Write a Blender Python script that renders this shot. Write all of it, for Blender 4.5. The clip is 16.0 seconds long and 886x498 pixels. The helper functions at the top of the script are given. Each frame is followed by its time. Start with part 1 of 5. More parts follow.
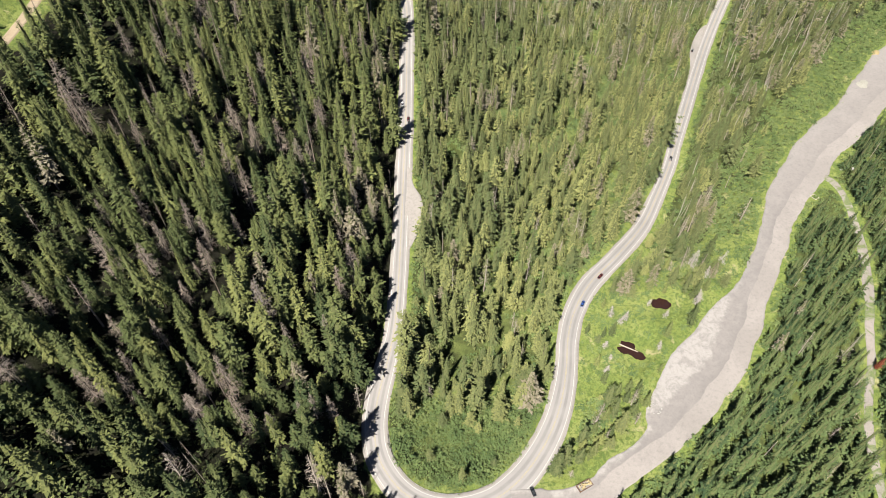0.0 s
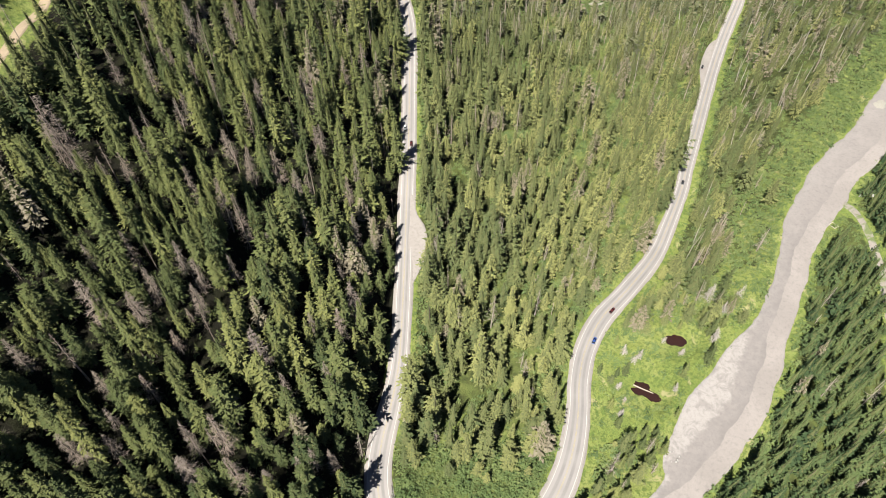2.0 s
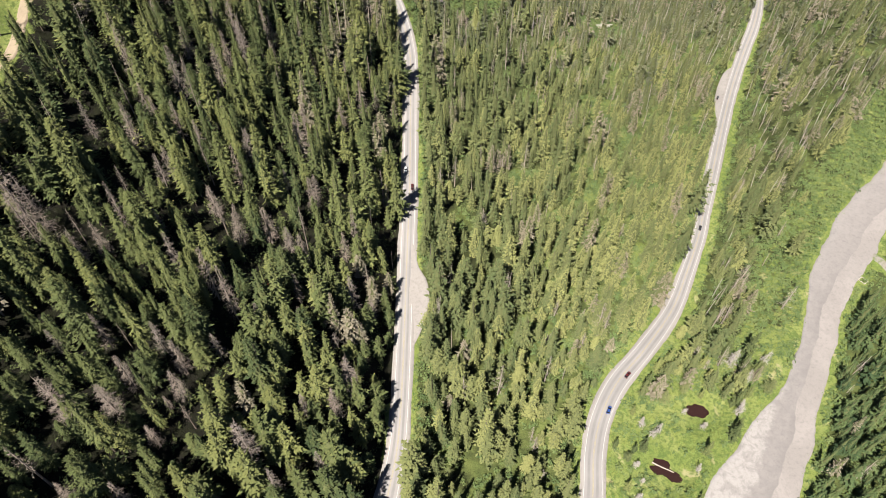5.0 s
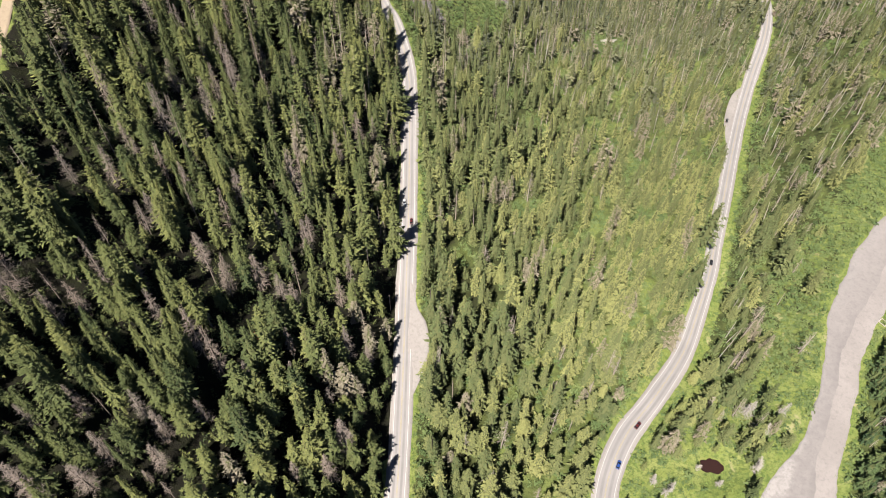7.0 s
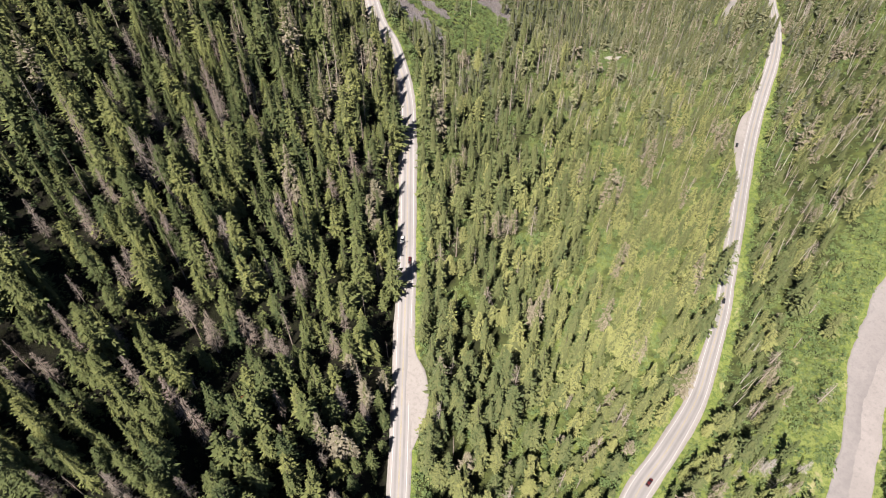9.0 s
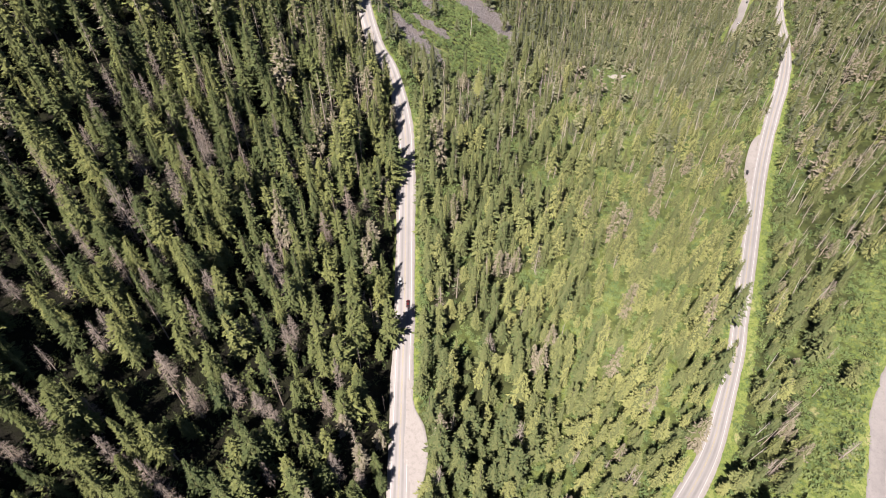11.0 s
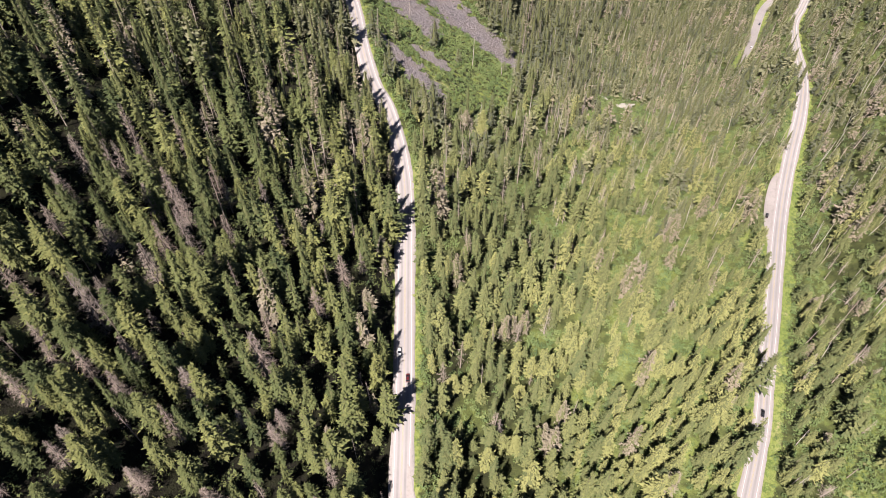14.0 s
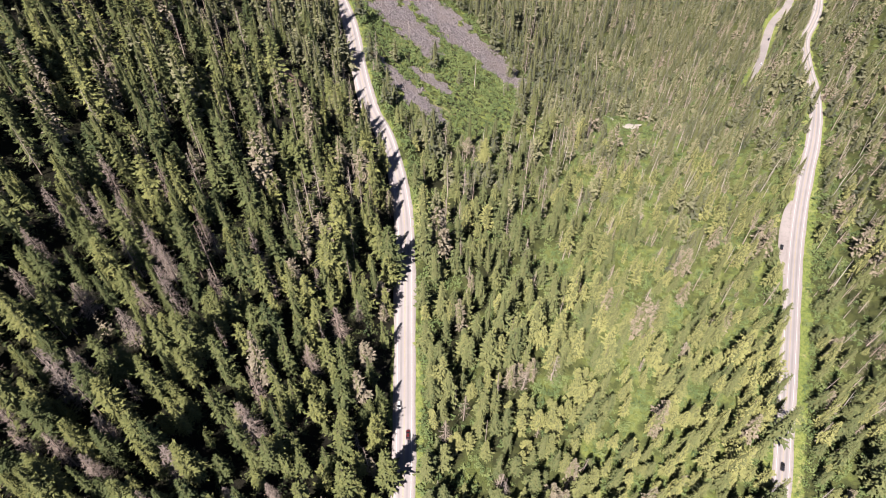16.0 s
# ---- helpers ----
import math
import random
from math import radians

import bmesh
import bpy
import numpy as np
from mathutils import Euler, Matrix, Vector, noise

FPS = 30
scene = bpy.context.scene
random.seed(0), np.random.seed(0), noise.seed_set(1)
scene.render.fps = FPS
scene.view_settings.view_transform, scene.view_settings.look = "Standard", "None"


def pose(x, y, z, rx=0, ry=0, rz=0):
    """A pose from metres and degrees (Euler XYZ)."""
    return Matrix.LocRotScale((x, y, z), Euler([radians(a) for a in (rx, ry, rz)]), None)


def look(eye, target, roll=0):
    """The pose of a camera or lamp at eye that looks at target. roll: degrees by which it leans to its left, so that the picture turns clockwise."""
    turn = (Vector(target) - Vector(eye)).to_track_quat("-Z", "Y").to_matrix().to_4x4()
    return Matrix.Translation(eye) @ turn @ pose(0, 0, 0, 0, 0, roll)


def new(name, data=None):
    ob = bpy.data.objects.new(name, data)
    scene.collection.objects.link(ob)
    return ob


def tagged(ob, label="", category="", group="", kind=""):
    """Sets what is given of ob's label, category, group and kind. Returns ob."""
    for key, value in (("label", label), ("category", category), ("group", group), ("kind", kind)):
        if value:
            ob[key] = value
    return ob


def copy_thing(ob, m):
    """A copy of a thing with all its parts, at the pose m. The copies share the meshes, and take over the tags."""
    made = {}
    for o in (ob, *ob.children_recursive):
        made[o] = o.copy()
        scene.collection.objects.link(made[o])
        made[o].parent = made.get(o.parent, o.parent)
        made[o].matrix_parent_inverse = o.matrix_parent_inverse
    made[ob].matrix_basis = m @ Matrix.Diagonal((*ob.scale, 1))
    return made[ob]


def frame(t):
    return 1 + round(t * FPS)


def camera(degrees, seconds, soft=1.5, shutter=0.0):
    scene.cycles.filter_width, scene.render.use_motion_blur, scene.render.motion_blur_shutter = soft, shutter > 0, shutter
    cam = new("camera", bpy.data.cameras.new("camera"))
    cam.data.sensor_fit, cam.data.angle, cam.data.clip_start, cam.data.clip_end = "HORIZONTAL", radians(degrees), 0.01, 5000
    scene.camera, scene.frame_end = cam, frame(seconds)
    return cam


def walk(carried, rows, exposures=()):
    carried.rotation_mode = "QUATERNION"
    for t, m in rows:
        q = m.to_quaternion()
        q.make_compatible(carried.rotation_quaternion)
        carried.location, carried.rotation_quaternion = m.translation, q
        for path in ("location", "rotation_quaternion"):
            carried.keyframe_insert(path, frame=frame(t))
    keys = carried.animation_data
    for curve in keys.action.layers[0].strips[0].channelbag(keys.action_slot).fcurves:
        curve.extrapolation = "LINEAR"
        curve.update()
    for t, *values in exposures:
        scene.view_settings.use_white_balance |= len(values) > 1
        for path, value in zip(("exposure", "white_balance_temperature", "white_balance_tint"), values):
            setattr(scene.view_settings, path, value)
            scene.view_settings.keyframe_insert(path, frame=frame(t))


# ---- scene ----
cam = camera(68.0, 16.0, soft=0.5)
METRES, EYE, TILT, LEAN, TURN = 215.0, 310.0, -50.7, 0.0, 0.0
ROWS = [
    (0.0, 0.0000, 0.0000, 0.0000, 0.000, 0.000, -0.00),
    (0.5, -0.0023, 0.0177, 0.0218, -0.008, -0.025, 0.04),
    (1.0, -0.0067, 0.0360, 0.0436, -0.034, -0.008, 0.10),
    (1.5, -0.0119, 0.0552, 0.0660, -0.034, -0.008, 0.13),
    (2.0, -0.0166, 0.0748, 0.0888, -0.093, 0.000, 0.04),
    (2.5, -0.0202, 0.0951, 0.1120, -0.127, 0.008, -0.03),
    (3.0, -0.0235, 0.1156, 0.1361, -0.169, -0.008, -0.11),
    (3.5, -0.0260, 0.1365, 0.1603, -0.194, -0.008, -0.16),
    (4.0, -0.0281, 0.1573, 0.1856, -0.237, -0.025, -0.21),
    (6.5, -0.0357, 0.2624, 0.3177, -0.406, -0.211, -0.38),
    (7.0, -0.0375, 0.2839, 0.3442, -0.465, -0.237, -0.40),
    (7.5, -0.0379, 0.3053, 0.3711, -0.482, -0.262, -0.42),
    (8.0, -0.0389, 0.3269, 0.3972, -0.524, -0.270, -0.41),
    (8.5, -0.0392, 0.3482, 0.4236, -0.524, -0.279, -0.40),
    (9.0, -0.0401, 0.3698, 0.4502, -0.549, -0.279, -0.37),
    (11.5, -0.0442, 0.4776, 0.5821, -0.702, -0.262, -0.35),
    (12.0, -0.0450, 0.4991, 0.6090, -0.710, -0.262, -0.34),
    (12.5, -0.0456, 0.5208, 0.6357, -0.710, -0.270, -0.29),
    (13.0, -0.0468, 0.5409, 0.6604, -0.719, -0.279, -0.24),
    (13.5, -0.0478, 0.5624, 0.6874, -0.710, -0.279, -0.18),
    (14.0, -0.0488, 0.5843, 0.7140, -0.710, -0.296, -0.12),
    (14.5, -0.0500, 0.6062, 0.7408, -0.710, -0.321, -0.06),
    (15.0, -0.0513, 0.6279, 0.7676, -0.735, -0.355, -0.06),
    (15.5, -0.0525, 0.6497, 0.7941, -0.761, -0.363, -0.03),
    (16.0, -0.0537, 0.6712, 0.8204, -0.769, -0.372, -0.02),
]
walk(cam, [(t, pose(0, 0, EYE, TILT, LEAN, TURN) @ pose(METRES * x, METRES * y, METRES * z, 90 + pitch, roll, yaw)) for t, x, y, z, yaw, pitch, roll in ROWS], ((0.0, 1.73, 6400, 9), (7.0, 1.72, 6400, 13), (16.0, 1.88, 6400, 23)))

# ---- world, sun ----
SUN_HEADING, SUN_UP = 207.9, 55.9
world = bpy.data.worlds.new("sky")
scene.world = world
world.use_nodes = True
wn = world.node_tree.nodes
sky = wn.new("ShaderNodeTexSky")
sky.sky_type, sky.sun_disc = "NISHITA", False
sky.sun_elevation, sky.sun_rotation = radians(SUN_UP), radians(SUN_HEADING)
sky.altitude, sky.dust_density, sky.air_density = 1200, 0.3, 0.5
wn["Background"].inputs["Strength"].default_value = 0.045
world.node_tree.links.new(sky.outputs[0], wn["Background"].inputs["Color"])
sun = new("sun", bpy.data.lights.new("sun", "SUN"))
sun.data.energy, sun.data.angle, sun.data.color = 5.0, radians(0.53), (1.0, 0.95, 0.86)
sun_way = Vector((math.sin(radians(SUN_HEADING)) * math.cos(radians(SUN_UP)), math.cos(radians(SUN_HEADING)) * math.cos(radians(SUN_UP)), math.sin(radians(SUN_UP))))
sun.matrix_world = look(sun_way * 900, (0, 0, 0))

# ---- materials ----


class Mat:
    """A node material with short ways to add nodes."""

    def __init__(self, name, rough=0.9, spec=0.2):
        self.m = bpy.data.materials.new(name)
        self.m.use_nodes = True
        self.t = self.m.node_tree
        self.p = self.t.nodes["Principled BSDF"]
        self.p.inputs["Roughness"].default_value = rough
        self.p.inputs["Specular IOR Level"].default_value = spec

    def put(self, sock, v):
        if hasattr(v, "links"):
            self.t.links.new(v, sock)
        elif isinstance(v, tuple) and len(v) == 3:
            sock.default_value = (*v, 1)
        else:
            sock.default_value = v

    def node(self, kind, **kw):
        n = self.t.nodes.new(kind)
        for k, v in kw.items():
            self.put(n.inputs[k], v)
        return n

    def place(self):
        return self.t.nodes.new("ShaderNodeNewGeometry").outputs["Position"]

    def noise(self, scale, detail=4.0, rough=0.55, where=None, warp=0.0):
        n = self.node("ShaderNodeTexNoise", Scale=scale, Detail=detail, Roughness=rough, Distortion=warp)
        self.t.links.new(where or self.place(), n.inputs["Vector"])
        return n.outputs["Fac"]

    def attr(self, name):
        n = self.t.nodes.new("ShaderNodeAttribute")
        n.attribute_name = name
        return n.outputs["Fac"]

    def math(self, op, a, b=0.0, c=0.0):
        n = self.t.nodes.new("ShaderNodeMath")
        n.operation = op
        for i, v in enumerate((a, b, c)):
            self.put(n.inputs[i], v)
        return n.outputs[0]

    def span(self, v, a, b, lo=0.0, hi=1.0):
        n = self.t.nodes.new("ShaderNodeMapRange")
        n.interpolation_type = "SMOOTHSTEP"
        for i, w in enumerate((v, a, b, lo, hi)):
            self.put(n.inputs[i], w)
        return n.outputs[0]

    def mix(self, f, a, b, how="MIX"):
        n = self.t.nodes.new("ShaderNodeMix")
        n.data_type, n.blend_type = "RGBA", how
        for i, v in ((0, f), (6, a), (7, b)):
            self.put(n.inputs[i], v)
        return n.outputs[2]

    def ramp(self, v, *stops):
        n = self.t.nodes.new("ShaderNodeValToRGB")
        e = n.color_ramp.elements
        while len(e) < len(stops):
            e.new(0.5)
        for s, (at, col) in zip(e, stops):
            s.position, s.color = at, (*col, 1)
        self.put(n.inputs[0], v)
        return n.outputs[0]

    def colour(self, c):
        self.put(self.p.inputs["Base Color"], c)
        return self

    def bump(self, h, strength=0.5, dist=0.1):
        n = self.node("ShaderNodeBump", Strength=strength, Distance=dist, Height=h)
        self.t.links.new(n.outputs[0], self.p.inputs["Normal"])
        return self


def make_ground():
    k = Mat("forest_ground", 0.95, 0.1)
    fine, mid, big = k.noise(1.6, 6, 0.7), k.noise(0.22, 5), k.noise(0.035, 4)
    # near-black humus: shade under the firs is put into the floor's colour
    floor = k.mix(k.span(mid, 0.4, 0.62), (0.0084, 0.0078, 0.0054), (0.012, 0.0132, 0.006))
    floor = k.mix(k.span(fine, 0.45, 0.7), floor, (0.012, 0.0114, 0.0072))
    lush = k.mix(k.span(mid, 0.35, 0.65), (0.056, 0.072, 0.022), (0.11, 0.13, 0.038))
    lush = k.mix(k.span(fine, 0.5, 0.78), lush, (0.026, 0.032, 0.012))
    lush = k.mix(k.math("MULTIPLY", k.span(k.noise(0.05, 5, 0.6, warp=0.5), 0.54, 0.62), k.span(fine, 0.35, 0.62, 1.0, 0.25)), lush, (0.12, 0.147, 0.036))
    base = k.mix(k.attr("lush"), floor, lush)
    grass = k.mix(k.span(big, 0.4, 0.6), (0.099, 0.126, 0.0324), (0.153, 0.1668, 0.054))
    grass = k.mix(k.span(mid, 0.42, 0.66), grass, (0.12, 0.141, 0.036))
    grass = k.mix(k.span(k.noise(0.5, 5, 0.6), 0.46, 0.62), grass, (0.069, 0.093, 0.0252))
    grass = k.mix(k.span(fine, 0.5, 0.75), grass, (0.048, 0.0672, 0.018))
    grass = k.mix(k.span(k.noise(0.07, 5, 0.6, warp=0.8), 0.6, 0.68, 0.0, 0.8), grass, (0.216, 0.195, 0.102))
    grass = k.mix(k.span(k.noise(0.1, 4, 0.6, warp=0.5), 0.58, 0.66, 0.0, 0.7), grass, (0.054, 0.081, 0.0216))
    edge = k.math("ADD", k.attr("grass"), k.math("MULTIPLY", k.math("SUBTRACT", mid, 0.5), 1.2))
    base = k.mix(k.span(edge, 0.35, 0.6), base, grass)
    rock = k.node("ShaderNodeTexVoronoi", Scale=0.45, Randomness=1.0)
    k.t.links.new(k.place(), rock.inputs["Vector"])
    stone = k.ramp(rock.outputs["Color"], (0.0, (0.06, 0.0528, 0.054)), (0.5, (0.108, 0.096, 0.096)), (1.0, (0.168, 0.153, 0.147)))
    stone = k.mix(k.span(k.noise(0.06, 5), 0.4, 0.65), stone, (0.12, 0.1032, 0.096))
    edge = k.math("ADD", k.attr("scree"), k.math("MULTIPLY", k.math("SUBTRACT", k.noise(0.09, 6, 0.65), 0.5), 1.3))
    base = k.mix(k.span(edge, 0.42, 0.56), base, stone)
    sand = k.mix(k.span(fine, 0.3, 0.7), (0.135, 0.092, 0.068), (0.17, 0.12, 0.09))
    edge = k.math("ADD", k.attr("bare"), k.math("MULTIPLY", k.math("SUBTRACT", mid, 0.5), 0.9))
    base = k.mix(k.span(edge, 0.4, 0.6), base, sand)
    k.colour(base).bump(k.math("ADD", fine, k.math("MULTIPLY", mid, 2.0)), 1.0, 0.5)
    return k.m


def make_asphalt():
    k = Mat("sunlit_asphalt", 0.85, 0.25)
    u = k.attr("across")
    a = k.math("ABSOLUTE", k.math("SUBTRACT", k.math("ABSOLUTE", u), 0.4))
    track = k.span(a, 0.06, 0.2, 1.0, 0.0)
    big, fine = k.noise(0.05, 5), k.noise(3.0, 5)
    base = k.mix(k.span(big, 0.35, 0.65), (0.162, 0.151, 0.144), (0.186, 0.173, 0.165))
    base = k.mix(k.math("MULTIPLY", track, k.span(k.noise(0.09, 4), 0.25, 0.7, 0.45, 0.95)), base, (0.122, 0.114, 0.11))
    base = k.mix(k.span(fine, 0.3, 0.8, 0.0, 0.3), base, (0.186, 0.173, 0.165))
    dusty = k.math("ADD", k.math("ABSOLUTE", u), k.math("MULTIPLY", k.math("SUBTRACT", k.noise(0.3, 4), 0.5), 0.16))
    base = k.mix(k.span(dusty, 0.84, 0.93, 0.0, 0.8), base, (0.198, 0.18, 0.165))
    k.colour(base).bump(fine, 0.25, 0.03)
    return k.m


def make_gravel(name, pale, dark, tracks, weeds=False):
    k = Mat(name, 0.95, 0.1)
    big, mid, fine = k.noise(0.03, 5, 0.6, warp=0.6), k.noise(0.25, 5), k.noise(2.2, 6, 0.7)
    base = k.mix(k.span(big, 0.38, 0.62), pale, tuple(0.86 * v for v in pale))
    if tracks:
        near = k.math("ADD", k.attr("from_right"), k.math("MULTIPLY", k.math("SUBTRACT", k.noise(0.05, 4), 0.5), 2.5))
        worn = k.span(near, 9.2, 9.9, 1.0, 0.0)
        seam = k.math("MULTIPLY", k.span(near, 9.5, 14.0, 1.0, 0.0), k.span(k.noise(0.035, 4), 0.45, 0.6, 0.0, 0.35))
        reach = k.math("MAXIMUM", k.math("MULTIPLY_ADD", k.math("ADD", k.attr("from_left"), k.attr("from_right")), 1.0, -20.0), 1.0)
        rim = k.span(k.math("SUBTRACT", k.math("ADD", k.attr("from_left"), k.math("MULTIPLY", k.math("SUBTRACT", k.noise(0.09, 6, 0.7), 0.5), 20.0)), reach), -2.5, 2.5, 0.95, 0.0)
        rim = k.math("MULTIPLY", rim, k.span(k.noise(0.2, 5, 0.65, warp=1.0), 0.36, 0.55, 0.25, 1.0))
        where = k.t.nodes.new("ShaderNodeSeparateXYZ")
        k.t.links.new(k.place(), where.inputs[0])
        rim = k.math("MULTIPLY", rim, k.span(where.outputs[1], 205.0, 245.0, 1.0, 0.15))
        worn = k.math("MAXIMUM", worn, k.span(where.outputs[1], 255.0, 320.0, 0.0, 0.4))
        base = k.mix(worn, k.mix(k.span(mid, 0.3, 0.65), tuple(0.25 * a + 0.75 * b for a, b in zip(pale, dark)), tuple(0.5 * (a + b) for a, b in zip(pale, dark))), base)
        base = k.mix(k.math("MULTIPLY", seam, k.math("SUBTRACT", 1.0, worn)), base, tuple(0.8 * v for v in dark))
        base = k.mix(rim, base, (0.222, 0.206, 0.193))
    base = k.mix(k.span(k.noise(0.6, 5, 0.7), 0.45, 0.75, 0.0, 0.4), base, tuple(0.75 * v for v in dark))
    base = k.mix(k.span(fine, 0.4, 0.8, 0.0, 0.5), base, tuple(0.62 * v for v in pale))
    if weeds:
        base = k.mix(k.span(k.noise(0.11, 5, 0.65, warp=0.6), 0.47, 0.6, 0.0, 0.9), base, k.mix(k.span(fine, 0.35, 0.65), (0.05, 0.075, 0.025), (0.11, 0.13, 0.045)))
    k.colour(base).bump(k.math("ADD", fine, mid), 0.5, 0.15)
    return k.m


def make_leaf(name, dark, mid, light, single=False):
    """Foliage: each tree has its own tint, each spray its own shade."""
    k = Mat(name, 0.85, 0.1)
    tint = k.attr("tint")
    if single:
        tint = k.math("MULTIPLY_ADD", k.t.nodes.new("ShaderNodeObjectInfo").outputs["Random"], 0.7, 0.12)
    isle = k.t.nodes.new("ShaderNodeNewGeometry").outputs["Random Per Island"]
    v = k.math("ADD", k.math("MULTIPLY", tint, 0.74), k.math("MULTIPLY", isle, 0.26))
    base = k.ramp(v, (0.1, dark), (0.48, mid), (0.85, light))
    base = k.mix(k.span(tint, 0.95, 0.98), base, k.mix(isle, (0.115, 0.098, 0.07), (0.19, 0.164, 0.122)))
    tuft, needle = k.noise(0.8, 3, 0.7), k.noise(2.6, 4, 0.75)
    # dark specks paint shaded gaps among the needles, pale ones their lit tips
    base = k.mix(k.span(tuft, 0.45, 0.62, 0.0, 0.3), base, tuple(0.5 * c for c in mid))
    base = k.mix(k.span(needle, 0.52, 0.68, 0.0, 0.35), base, tuple(0.35 * c for c in mid))
    base = k.mix(k.span(needle, 0.32, 0.46, 0.25, 0.0), base, tuple(1.1 * c for c in light))
    # inner twigs take one dull colour that paints shade deep in the crown
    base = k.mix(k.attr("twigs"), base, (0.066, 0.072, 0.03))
    k.colour(base)
    k.bump(needle, 0.3, 0.12)
    k.p.inputs["Diffuse Roughness"].default_value = 1.0
    thin = k.node("ShaderNodeBsdfTranslucent", Color=base)
    both = k.node("ShaderNodeMixShader", Fac=0.05)
    k.t.links.new(k.p.outputs[0], both.inputs[1])
    k.t.links.new(thin.outputs[0], both.inputs[2])
    k.t.links.new(both.outputs[0], k.t.nodes["Material Output"].inputs["Surface"])
    return k.m


def make_wood(name, a, b):
    k = Mat(name, 0.9, 0.15)
    tint = k.attr("tint")
    base = k.mix(k.span(k.noise(1.2, 4, 0.7), 0.3, 0.7), a, b)
    base = k.mix(k.math("MULTIPLY", tint, 0.45), base, (0.165, 0.128, 0.1))
    k.colour(base)
    return k.m


def make_plain(name, col, rough=0.5, spec=0.5, metal=0.0, grain=0.12):
    k = Mat(name, rough, spec)
    k.p.inputs["Metallic"].default_value = metal
    k.colour(k.mix(k.span(k.noise(2.5, 4), 0.3, 0.7, 0.0, 1.0), col, tuple(c * (1 - grain) for c in col)))
    return k.m


GROUND, ASPHALT = make_ground(), make_asphalt()
SHOULDER = make_gravel("shoulder_gravel", (0.2, 0.182, 0.168), (0.108, 0.096, 0.0852), False)
LOT = make_gravel("gravel_lot", (0.195, 0.1752, 0.1632), (0.12, 0.1104, 0.1068), True)
SANDY = make_gravel("sandy_track", (0.216, 0.171, 0.12), (0.12, 0.096, 0.072), False)
PALE_ROAD = make_gravel("pale_asphalt", (0.18, 0.165, 0.1548), (0.126, 0.117, 0.111), False)
TRACK = make_gravel("dirt_track", (0.19, 0.168, 0.15), (0.115, 0.1, 0.088), False, True)
FIR = make_leaf("fir_needles", (0.026, 0.039, 0.017), (0.077, 0.09, 0.033), (0.144, 0.148, 0.05))
FIR_SINGLE = make_leaf("fir_needles_near", (0.026, 0.039, 0.017), (0.077, 0.09, 0.033), (0.144, 0.148, 0.05), True)
SPRUCE = make_leaf("bench_needles", (0.021, 0.038, 0.018), (0.057, 0.08, 0.031), (0.105, 0.125, 0.046))
GREEN = make_leaf("green_needles", (0.056, 0.072, 0.031), (0.126, 0.134, 0.051), (0.182, 0.182, 0.068))
OLIVE = make_leaf("olive_needles", (0.045, 0.053, 0.034), (0.106, 0.108, 0.062), (0.162, 0.158, 0.086))
BUSH = make_leaf("bush_leaves", (0.043, 0.066, 0.026), (0.077, 0.107, 0.038), (0.117, 0.14, 0.051))
GRASS = make_leaf("meadow_grass", (0.056, 0.09, 0.023), (0.102, 0.14, 0.036), (0.143, 0.171, 0.051))
TRUNK = make_wood("bark", (0.054, 0.042, 0.033), (0.096, 0.078, 0.066))
DEAD = make_wood("dead_wood", (0.178, 0.15, 0.128), (0.108, 0.088, 0.074))
PALE_DEAD = make_wood("pale_dead_wood", (0.27, 0.232, 0.196), (0.165, 0.14, 0.118))
BLEACHED = make_plain("bleached_dead_wood", (0.3, 0.27, 0.24), 0.9, 0.15, grain=0.35)
YELLOW_PAINT = make_plain("yellow_road_paint", (0.26, 0.22, 0.14), 0.8, 0.2, grain=0.3)
WHITE_PAINT = make_plain("white_road_paint", (0.32, 0.308, 0.292), 0.8, 0.2, grain=0.3)

# ---- plan: the highway, the lot and the tracks ----


def smooth_line(pts, step=3.0):
    """Resamples rows (x, y, ...) along a smooth curve through them."""
    p = np.array(pts, float)
    q = np.vstack([2 * p[0] - p[1], p, 2 * p[-1] - p[-2]])
    out = []
    for i in range(1, len(q) - 2):
        n = max(2, int(np.linalg.norm(q[i + 1, :2] - q[i, :2]) / step))
        for s in np.arange(n) / n:
            a, b, c, d = q[i - 1], q[i], q[i + 1], q[i + 2]
            out.append(0.5 * (2 * b + (c - a) * s + (2 * a - 5 * b + 4 * c - d) * s * s + (3 * b - a - 3 * c + d) * s ** 3))
    out.append(p[-1])
    return np.array(out)


# x, y, z, paved width
HIGHWAY_UP = [(-100, 745, 38, 8.6), (-78.5, 677, 38, 8.6), (-72, 654, 38, 8.6), (-65.5, 621, 37.4, 8.8), (-59, 590, 36, 8.8), (-52, 565, 34, 8.8), (-43, 546, 32.5, 8.8), (-35, 516, 29.6, 8.8), (-30.5, 492, 27.6, 8.8), (-28, 465, 26, 8.8), (-26.6, 410, 23, 8.8), (-25.4, 350, 19, 8.6), (-25.4, 300, 13, 8.6), (-25.2, 240, 9.7, 8.6), (-25.6, 204, 8.6, 8.6), (-26.7, 187, 7.6, 9), (-29.7, 169, 6.3, 10), (-32.6, 154, 5.3, 10.8), (-33.8, 139, 4.5, 10.8), (-31.8, 125, 4, 10.8)]
HAIRPIN = [(-26, 113.6, 3.4, 10.8), (-17, 104.5, 2.8, 11), (-5, 99, 2.2, 11.5), (9, 98.5, 1.6, 12), (24, 103, 1, 12.5), (37, 113, 0.5, 12.5)]
